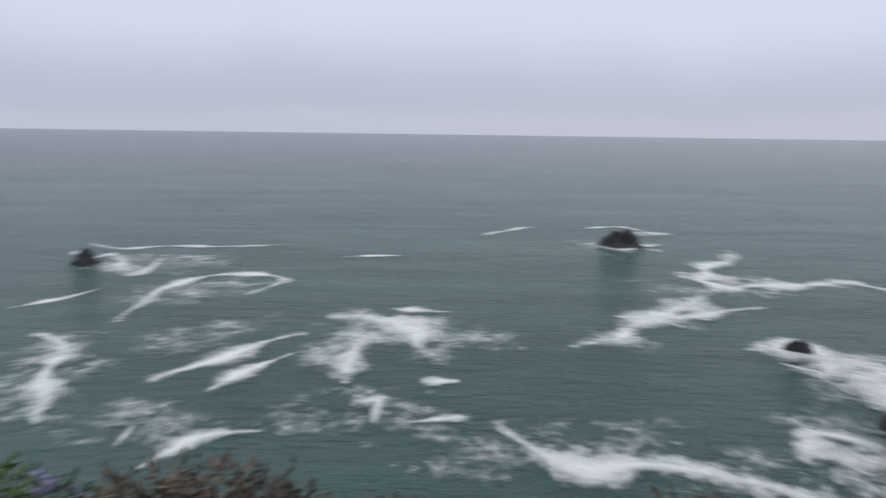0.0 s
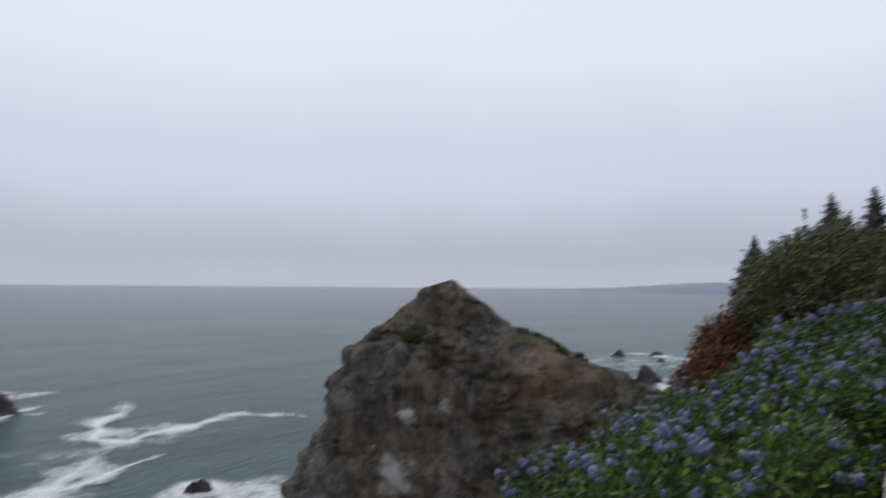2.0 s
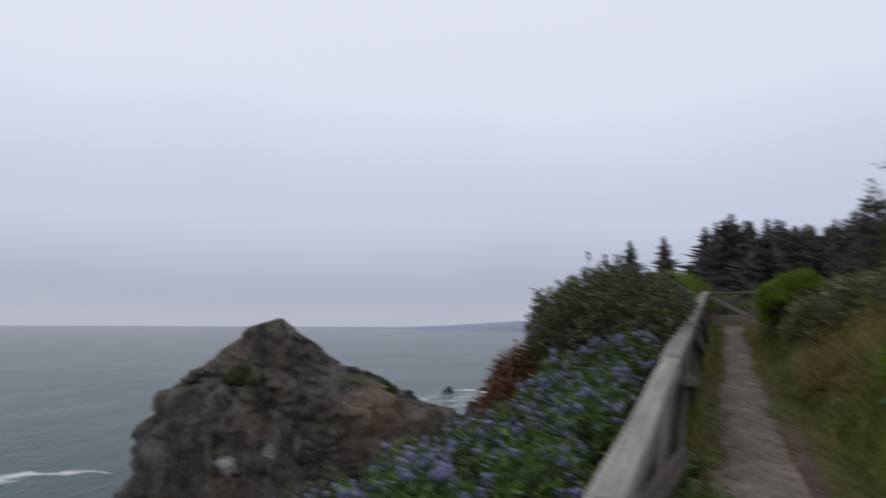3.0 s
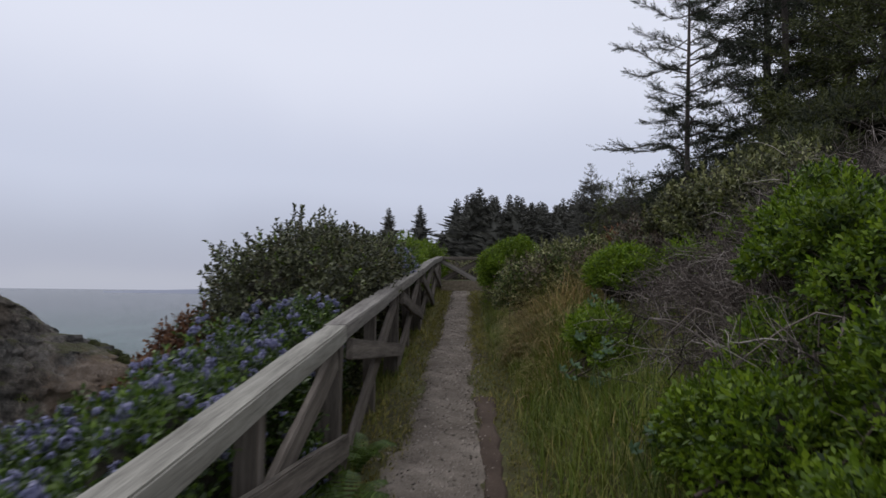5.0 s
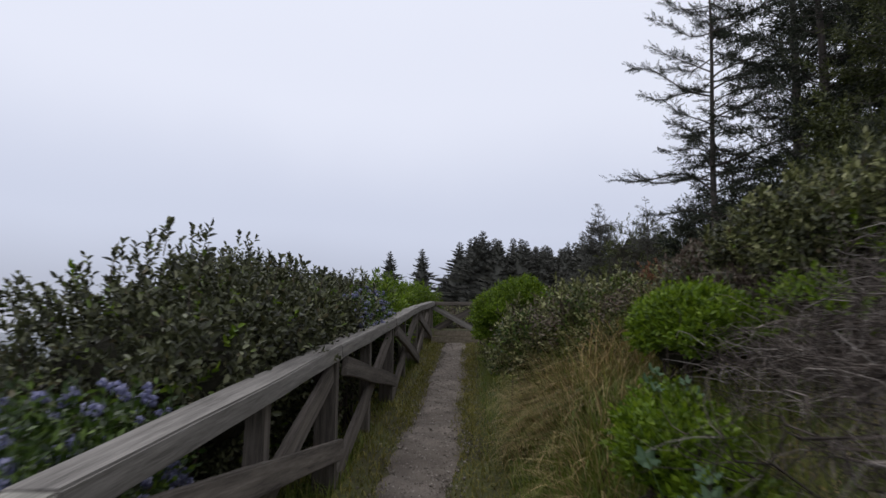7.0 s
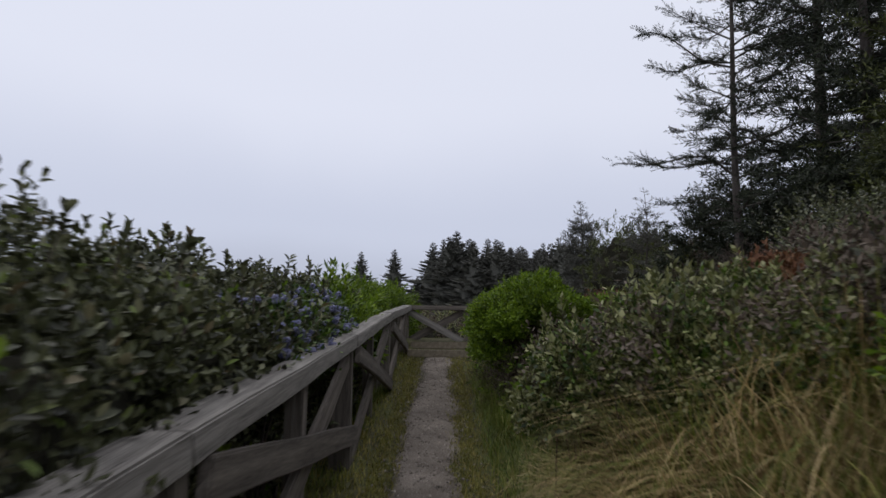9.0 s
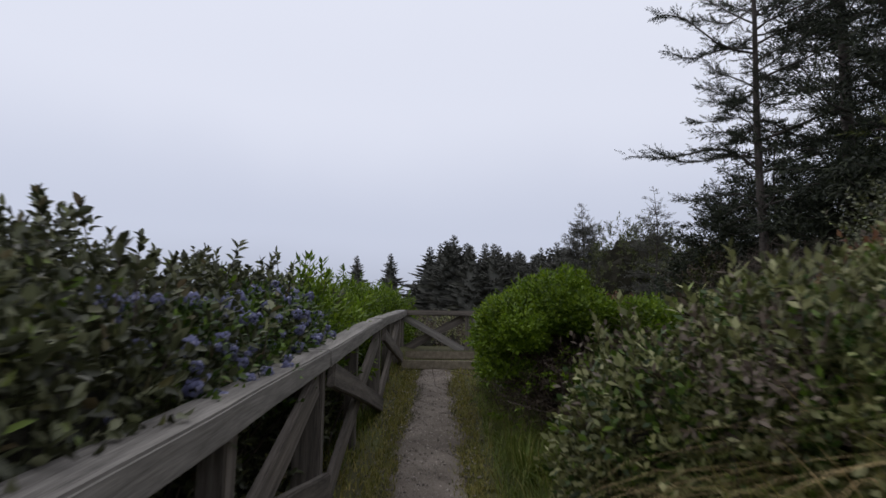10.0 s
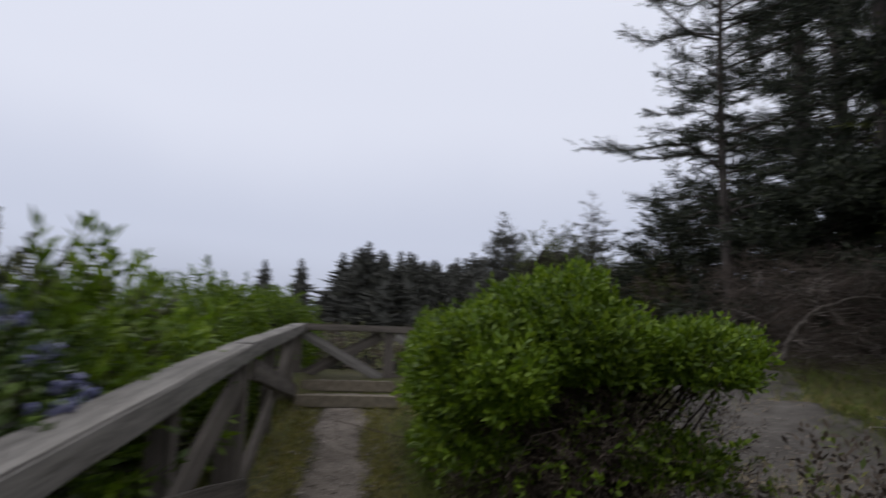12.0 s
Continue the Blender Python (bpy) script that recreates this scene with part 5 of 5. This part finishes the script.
grass("verge_grass", "short trodden grass beside a gravel footpath", (0, 16.5), (-1.62, -0.62), 25000, 0.07, 0.010, 0.9, M_VERGE, 51, lambda x, y, rng: (x > 6.8 + 0.6 * rng.normal(size=len(x))) | (y < -0.88 - 0.05 * (3 - np.minimum(x, 3)) + 0.04 * rng.normal(size=len(x))))
grass("verge_grass", "short grass between a footpath and a fence", (0, 16.5), (-0.20, 0.50), 17000, 0.075, 0.010, 0.9, M_VERGE, 52)
grass("verge_grass", "short grass along the edge of a narrow footpath", (9.5, 16.0), (-0.82, -0.56), 6500, 0.06, 0.009, 0.9, M_VERGE, 58)
grass("verge_grass", "short grass along the edge of a narrow footpath", (9.5, 16.0), (-0.24, -0.04), 7000, 0.06, 0.009, 0.9, M_VERGE, 59)
grass("tall_grass", "tall green grass on a bank", (0.2, 8.6), (-2.35, -0.98), 24000, 0.24, 0.009, 0.7, M_GRASS, 53, patchy(1.2, -0.4))
grass("tall_grass", "green grass on a bank", (8.5, 15.5), (-1.5, -0.85), 9000, 0.22, 0.008, 0.8, M_GRASS, 54, patchy(1.2, -0.4))
grass("tall_grass", "green grass beside a fence", (1.0, 16.5), (0.05, 0.5), 9000, 0.15, 0.008, 0.7, M_GRASS, 55, patchy(1.5, 0.0))
grass("wild_grass", "rough dry grass on a bank", (5.8, 16), (-6.0, -1.5), 20000, 0.17, 0.008, 1.4, M_DRY_GRASS, 56, patchy(0.9, 0.0))


def tussock(x, y, n, h, r, seed, mat=None, label="tussock of dry tan grass drooping over a path"):
    rng = np.random.default_rng(seed)
    a, d = rng.uniform(0, 6.3, n), r * rng.uniform(0, 1, n) ** 0.6
    px, py = x + d * np.cos(a), y + d * np.sin(a)
    P = np.stack([px, py, land(px, py) - 0.02], 1)
    V, F = blades(rng, P, 0.82 * h, 0.0078, 1.25, 6, a + rng.normal(0, 0.5, n))
    V[:, 1] = np.where(V[:, 1] > -1.02, -1.02 + 0.34 * (V[:, 1] + 1.02), V[:, 1])
    V = V + 0.012 * np.stack([lumps(V, 7.0), lumps(V + 5, 7.0), 0 * V[:, 0]], 1)
    ob = base("grass_tussock", (x, y, L(x, y, 0)), label, "grass", "grass tussocks")
    per = len(V) // n
    for k in range(3):
        pick = np.arange(n)[np.arange(n) * 3 // n == k]
        vv = V.reshape(n, per, 3)[pick].reshape(-1, 3)
        link("blade_clump", mesh_np("blade_clump", vv, F[:len(pick) * (len(F) // n)]), mat or (M_GRASS if k == 2 else M_DRY_GRASS), ob)
    return ob


for i, (x, y, n, h, r) in enumerate(((8.3, -1.55, 1200, 0.62, 0.35), (8.9, -1.62, 1200, 0.78, 0.35), (8.25, -1.75, 900, 0.55, 0.3), (8.7, -2.0, 1000, 0.8, 0.4), (7.55, -1.5, 700, 0.42, 0.3), (9.35, -1.55, 1000, 0.62, 0.28), (8.7, -1.25, 800, 0.5, 0.28), (7.1, -1.4, 450, 0.36, 0.3), (9.3, -1.95, 1000, 0.82, 0.35), (9.0, -2.35, 700, 0.8, 0.35), (9.75, -1.45, 700, 0.6, 0.25), (8.95, -1.35, 700, 0.55, 0.25))):
    tussock(x, y, n, h, r, 60 + i)
for i, (x, y, n, h, r) in enumerate(((8.95, -1.7, 260, 0.55, 0.22), (9.25, -1.5, 200, 0.5, 0.18))):
    tussock(x, y, n, h, r, 75 + i, M_RUST_LEAF, "tussock of red-brown dry stems on a bank")
for i, (x, y, n, h, r) in enumerate(((11.7, -1.08, 600, 0.5, 0.22), (12.2, -1.05, 600, 0.5, 0.22), (12.8, -1.05, 600, 0.45, 0.22), (13.6, -1.05, 500, 0.45, 0.22), (14.6, -1.05, 500, 0.45, 0.25))):
    tussock(x, y, n, h, r, 70 + i, M_GRASS, "tussock of green grass beside a path")


def pebbles():
    rng = np.random.default_rng(81)
    n = 20000
    x = 0.8 + 15 * rng.uniform(0, 1, n) ** 1.2
    y = -0.42 + rng.normal(0, 0.17, n)
    keep = np.abs(y + 0.42) < 0.42
    x, y = x[keep], y[keep]
    n = len(x)
    r = 0.003 + 0.010 * rng.uniform(0, 1, (n, 1)) ** 2.2
    o = np.array([[1, 0, 0], [-1, 0, 0], [0, 1, 0], [0, -1, 0], [0, 0, 0.6], [0, 0, -0.6]], float)
    V = np.stack([x, y, land(x, y) + 0.02], 1)[:, None] + (o[None] + rng.normal(0, 0.25, (n, 6, 3))) * r[:, None]
    f = np.array([[0, 2, 4], [2, 1, 4], [1, 3, 4], [3, 0, 4], [2, 0, 5], [1, 2, 5], [3, 1, 5], [0, 3, 5]])
    F = (np.arange(n)[:, None, None] * 6 + f[None]).reshape(-1, 3)
    return tagged(link("loose_gravel", mesh_np("loose_gravel", V.reshape(-1, 3), F), M_PEBBLE), "loose grey pebbles scattered on a footpath", "gravel", kind="stuff")


pebbles()


def trail_stones():
    rng = np.random.default_rng(82)
    n = 1500
    u, v = rng.uniform(0, 1, n), rng.normal(0, 0.42, n)
    x, y = 11.8 + 5.4 * u - 0.41 * v, -2.7 - 2.5 * u + 0.9 * v
    r = rng.uniform(0.004, 0.012, (n, 1))
    o = np.array([[1, 0, 0], [-1, 0, 0], [0, 1, 0], [0, -1, 0], [0, 0, 0.6], [0, 0, -0.6]], float)
    V = np.stack([x, y, land(x, y) + 0.03], 1)[:, None] + (o[None] + rng.normal(0, 0.25, (n, 6, 3))) * r[:, None]
    f = np.array([[0, 2, 4], [2, 1, 4], [1, 3, 4], [3, 0, 4], [2, 0, 5], [1, 2, 5], [3, 1, 5], [0, 3, 5]])
    F = (np.arange(n)[:, None, None] * 6 + f[None]).reshape(-1, 3)
    return tagged(link("loose_gravel", mesh_np("loose_gravel", V.reshape(-1, 3), F), M_PEBBLE), "loose stones scattered on a gravel trail", "gravel", kind="stuff")


trail_stones()
grass("tall_grass", "ragged grass along the edge of a gravel trail", (12.4, 17.5), (-6.2, -4.6), 5200, 0.16, 0.009, 0.9, M_GRASS, 57, lambda x, y, rng: (y < -3.55 - 0.45 * (x - 12.4) + 0.2 * np.sin(4 * x)) & (y > -4.9 - 0.45 * (x - 12.4)))


# ---- trees ----
def conifer(at, height, radius, seed, label, branches=70, first=0.12, sprig=(0.34, 12, 0.085, 0.022, 0.75), per=24, droop=0.15, side=None, trunk_r=None, mat=None, power=0.8, lean=(0, 0), group="", extra=(), apart=False, least=0.36, whorls=0):
    """A spruce: tapered trunk, limbs that shorten upwards, needled twigs along both sides of each limb."""
    rng = np.random.default_rng(seed)
    ob = base("conifer_tree", at, label, "tree", group)
    r0 = trunk_r or height * 0.016
    t = np.linspace(0, 1, 14)
    axis = np.stack([lean[0] * t ** 1.3 + 0.05 * np.sin(7 * t + seed), lean[1] * t ** 1.3 + 0.05 * np.cos(6 * t + seed), height * t], 1)
    link("trunk", mesh_np("trunk", *tubes((np.array(at)[None] + axis - np.array([0, 0, 0.15]) * (1 - t)[:, None])[None], (r0 * (1 - 0.93 * t))[None], 10), True), M_BARK, ob)
    f = first + (1 - first) * np.sort(rng.uniform(0, 1, branches)) ** 1.1
    if whorls:
        f = np.clip(np.round(f * whorls) / whorls + rng.normal(0, 0.006, branches), first, 0.995)
    a = np.arange(branches) * 2.4 + rng.normal(0, 0.5, branches)
    Ln = radius * (1 - f) ** power * rng.uniform(0.55, 1.15, branches) + 0.05
    if side is not None:
        Ln = Ln * side(a, f)
    for q, (ef, ea, el) in enumerate(extra):
        f[-1 - q], a[-1 - q], Ln[-1 - q] = ef, radians(ea), el
    h = np.stack([np.interp(f, t, axis[:, k]) for k in range(3)], 1) + np.array(at)
    d = np.stack([np.cos(a), np.sin(a), 0 * a], 1)
    s = np.linspace(0, 1, 7)[None, :, None]
    rise = (0.35 * f + 0.05 + rng.normal(0, 0.12, branches))[:, None, None]
    C = h[:, None] + d[:, None] * Ln[:, None, None] * s + np.array([0, 0, 1.0]) * Ln[:, None, None] * (rise * s - droop * s ** 2 + 0.16 * s ** 4) + np.sin(np.pi * s) * rng.normal(0, 0.06, (branches, 1, 3)) * Ln[:, None, None] + np.sin(2 * np.pi * s) * rng.normal(0, 0.035, (branches, 1, 3)) * Ln[:, None, None]
    thick = (0.006 + 0.010 * Ln)[:, None] * np.linspace(1, 0.25, 7)[None]
    if apart:
        for q in range(branches):
            link("limb", mesh_np("limb", *tubes(C[q:q + 1], thick[q:q + 1], 5)), M_BARK, ob)
    else:
        tagged(link("limb_work", mesh_np("limb_work", *tubes(C, thick, 3)), M_BARK, ob), kind="stuff")
    count = np.maximum(3, (per * Ln / max(Ln.max(), 0.1)).astype(int))
    k = np.repeat(np.arange(branches), count)
    u = rng.uniform(0.16, 1.0, len(k)) * 6
    i0 = np.minimum(u.astype(int), 5)
    fr = (u - i0)[:, None]
    P = C[k, i0] * (1 - fr) + C[k, i0 + 1] * fr
    bd = unit(C[k, i0 + 1] - C[k, i0])
    sd = unit(np.cross(bd, np.array([0, 0, 1.0]))) * rng.choice([-1.0, 1.0], len(k))[:, None]
    D = unit(bd * 0.8 + sd * rng.uniform(0.2, 1.0, (len(k), 1)) + rng.normal(0, 0.22, (len(k), 3)) + np.array([0, 0, 0.1]))
    link("crown", mesh_np("crown", *sprigs(rng, P, D, *sprig, 0.2, 0.05, np.clip(Ln[k] / (0.4 * radius), least, 1.0))), mat or M_NEEDLE, ob)
    return ob


def windward(a, f):
    """Longer toward the sea at certain heights, sparse between."""
    return (0.6 + 0.5 * np.abs(np.sin(f * 19))) * np.where((np.sin(a) > 0.2) & (f < 0.75), 0.5, 1.0) * np.where(np.sin(a) < -0.2, 1.5, 1.0)


conifer((19.4, -6.78, L(19.4, -6.78, 0)), 10.5, 2.3, 5, "tall sparse dark spruce with bare lower trunk beside a trail", 96, 0.20, side=windward, per=105, trunk_r=0.105, droop=0.2, sprig=(0.27, 18, 0.058, 0.016, 0.8), power=0.45, extra=((0.305, 84, 2.5), (0.33, 72, 2.0), (0.24, 95, 1.6), (0.54, 98, 2.1), (0.55, 80, 1.7), (0.60, 110, 1.7), (0.70, 90, 1.5), (0.42, 90, 0.9), (0.385, 62, 1.2), (0.47, 118, 1.3), (0.465, 70, 1.0), (0.635, 72, 1.3), (0.77, 100, 1.2), (0.83, 80, 1.0), (0.355, 110, 0.9)), apart=True)
for i, (x, y, hgt, rad) in enumerate(((20.6, -7.7, 4.4, 1.7), (18.4, -7.9, 3.6, 1.5), (22.3, -7.2, 3.4, 1.4))):
    conifer((x, y, L(x, y, 0)), hgt, rad, 160 + i, "young dense dark spruce beneath taller trees", 80, 0.03, per=36, sprig=(0.36, 10, 0.15, 0.032, 0.8), group="young spruces", power=0.6)
DENSE = (0.46, 12, 0.15, 0.028, 0.85)
for i, (x, y, hgt, rad) in enumerate(((21.4, -9.9, 13, 3.2), (24.0, -13.0, 14, 3.6), (19.5, -13, 14, 3.8), (14.4, -12.2, 12, 3.6), (27.0, -16, 14, 4.0), (11.5, -13, 11, 3.4), (16.5, -15, 14, 4.0), (18.3, -8.9, 11, 2.5))):
    conifer((x, y, L(x, y, 0)), hgt, rad, 100 + i, "dense dark spruce in a windblown grove", 104, 0.06, per=46, sprig=DENSE, group="dark conifer grove", power=0.5, whorls=17, droop=0.22, apart=i in (0, 1))
conifer((17.2, -9.9, L(17.2, -9.9, 0)), 12, 2.8, 112, "spruce with sky between its dark boughs", 80, 0.15, per=50, whorls=13, sprig=(0.38, 12, 0.11, 0.024, 0.85), group="dark conifer grove", power=0.5, trunk_r=0.11)
conifer((15.4, -9.6, L(15.4, -9.6, 0)), 10, 2.9, 113, "dense dark pine with yellow-green needle tips", 110, 0.08, per=60, whorls=13, sprig=(0.40, 12, 0.12, 0.028, 0.9), mat=M_NEEDLE_TIP, group="dark conifer grove", power=0.45, trunk_r=0.12)
shrub("bushy_pine", "flat-topped bushy pine with yellow-green needle tips", [(12.5, -6.3, 3.75, 0.9, 0.7, 0.45), (13.5, -6.7, 4.1, 1.1, 0.8, 0.5), (12.9, -7.5, 4.5, 1.1, 0.9, 0.5), (13.2, -6.9, 3.2, 1.2, 0.9, 0.7)], 3600, (0.22, 12, 0.085, 0.016, 0.8), M_NEEDLE_TIP, 244, stems=50, stem_r=0.02, core=0.7, lump=0.35, second=(M_NEEDLE, 0.45, "dark needles"), branch_mat=M_BARK)
for i, (x, y, hgt, rad) in enumerate(((13.8, -7.2, 3.9, 1.8), (10.8, -9.0, 6.0, 2.4))):
    conifer((x, y, L(x, y, 0)), hgt, rad, 120 + i, "bushy pine with yellow-green needle tips", 80, 0.05, per=45, sprig=(0.32, 12, 0.12, 0.04, 0.9), mat=M_NEEDLE_TIP, droop=-0.05, power=0.5, group="bushy pines")
conifer((25.3, -6.65, L(25.3, -6.65, 0)), 4.2, 1.15, 131, "small pointed young fir", 90, 0.05, per=20, sprig=(0.24, 12, 0.08, 0.022, 0.75), trunk_r=0.05, mat=M_HAZED_NEEDLE)
conifer((45.0, -9.0, L(45, -9, 0)), 7.3, 2.1, 132, "spiky conifer beyond a clearing", 130, 0.05, per=26, sprig=(0.5, 10, 0.26, 0.045, 0.8), mat=M_HAZED_NEEDLE)
shrub("dark_bush", "rounded dark green bush beyond a trail", [(38, -9.5, 4.6, 2.0, 2.0, 3.2), (41, -11.8, 5.0, 2.4, 2.0, 3.4), (35, -10.8, 3.8, 1.8, 1.8, 2.2), (50, -14, 4.5, 3.0, 3.0, 3.4)], 2200, (0.35, 9, 0.18, 0.06, 0.9), M_NEEDLE_TIP, 133, stems=10)
shrub("dark_bush", "shaded dark undergrowth beneath spruces", [(21, -7.6, 2.6, 1.8, 1.2, 1.1), (23.5, -6.6, 2.6, 1.6, 1.0, 1.0), (18.2, -8.6, 2.6, 1.8, 1.2, 1.2), (16.0, -9.0, 2.6, 1.8, 1.2, 1.3), (14.5, -7.0, 2.2, 1.2, 0.8, 0.8)], 2800, (0.3, 9, 0.10, 0.04, 0.9), M_NEEDLE, 134, stems=30)

def distant_fir(at, height, radius, seed):
    """A pointed fir seen from far off: whorls of drooping boughs, each a few long fronds, round a solid filler cone."""
    rng = np.random.default_rng(seed)
    ob = base("conifer_tree", at, "tall dark conifer in a distant wood", "tree", "distant wood")
    t = np.linspace(0, 1, 8)
    axis = np.array(at)[None] + np.stack([0 * t, 0 * t, height * t], 1)
    link("trunk", mesh_np("trunk", *tubes(axis[None], (0.24 * (1 - 0.95 * t))[None], 6)), M_BARK, ob)
    # solid cone added so that sky doesn't show through the crown
    inner = [np.stack([0 * t, 0 * t, height * (0.05 + 0.9 * t)], 1) + np.array(at)]
    part_mesh = mesh_np("inner_filler", *tubes(np.array(inner), (0.55 * radius * (1 - t) + 0.02)[None], 7))
    link("inner_filler", part_mesh, M_HAZED_NEEDLE, ob)
    m = 230
    f = 0.04 + 0.95 * (np.arange(m) + rng.uniform(0, 1, m)) / m
    a = np.arange(m) * 2.4 + rng.normal(0, 0.35, m)
    ln = (radius * (1 - f) ** 0.95 * rng.uniform(0.6, 1.2, m) * (0.85 + 0.3 * np.abs(np.sin(f * 31))) + 0.16)[:, None]
    d = unit(np.stack([np.cos(a), np.sin(a), -0.22 + 0.75 * f + rng.normal(0, 0.12, m)], 1))
    side = np.stack([-np.sin(a), np.cos(a), 0 * a], 1)
    P = np.array(at)[None] + np.stack([0 * a, 0 * a, height * f], 1)
    chunks = []
    for u, sw, k, w in ((0.1, 0.0, 1.0, 0.20), (0.3, 0.6, 0.62, 0.16), (0.35, -0.6, 0.62, 0.16), (0.6, 0.45, 0.42, 0.13), (0.62, -0.45, 0.42, 0.13)):
        r = P + d * ln * u
        e = unit(d + side * (sw + rng.normal(0, 0.15, (m, 1))) + np.array([0, 0, 0.05]))
        l = ln * k * (1 - 0.5 * u) * rng.uniform(0.8, 1.2, (m, 1))
        q = unit(np.cross(e, rng.normal(size=(m, 3)))) * (w * np.minimum(1.0, 0.35 + ln / radius))
        mid = r + e * l * 0.45 - np.array([0, 0, 0.06])
        chunks.append((np.stack([r, mid + q, r + e * l, mid - q], 1).reshape(-1, 3), np.arange(m * 4).reshape(-1, 4)))
    link("crown", mesh_np("crown", *joined(chunks)), M_HAZED_NEEDLE, ob)
    return ob


far_kinds = [distant_fir((100 + 2.0 * k, -6.0 - 7 * k, 1.6), 12.6 + k, 3.7 + 0.35 * k, 140 + k) for k in range(3)]
rng = np.random.default_rng(150)
for i in range(78):
    x = rng.uniform(96, 135)
    y = 2.5 - 46 * (i / 77.0) + rng.normal(0, 1.0)
    k = far_kinds[i % 3]
    s = rng.uniform(0.92, 1.12) * (x / 112) * (0.72 if i < 4 else 1.0)
    copy_thing(k, Matrix.LocRotScale((x, y, 1.4), Euler((0, 0, rng.uniform(0, 6.3))), (1.3 * s, 1.3 * s, 1.07 * s)))
for i in range(64):
    x, y = rng.uniform(88, 98), 1.0 - 46 * (i / 63.0) + rng.normal(0, 0.5)
    s = rng.uniform(0.86, 1.02)
    copy_thing(far_kinds[i % 3], Matrix.LocRotScale((x, y, 1.4), Euler((0, 0, rng.uniform(0, 6.3))), (1.6 * s, 1.6 * s, s)))
for x, y, hgt in ((93, 11.1, 13.4), (98, 6.9, 14.6), (96, 20.8, 8.2), (97, 15.6, 9.0), (99, 13.2, 7.5), (101, 4.4, 9.0)):
    k = far_kinds[0]
    copy_thing(k, Matrix.LocRotScale((x, y, 1.4), None, (hgt / 10.5, hgt / 10.5, hgt / 14)))
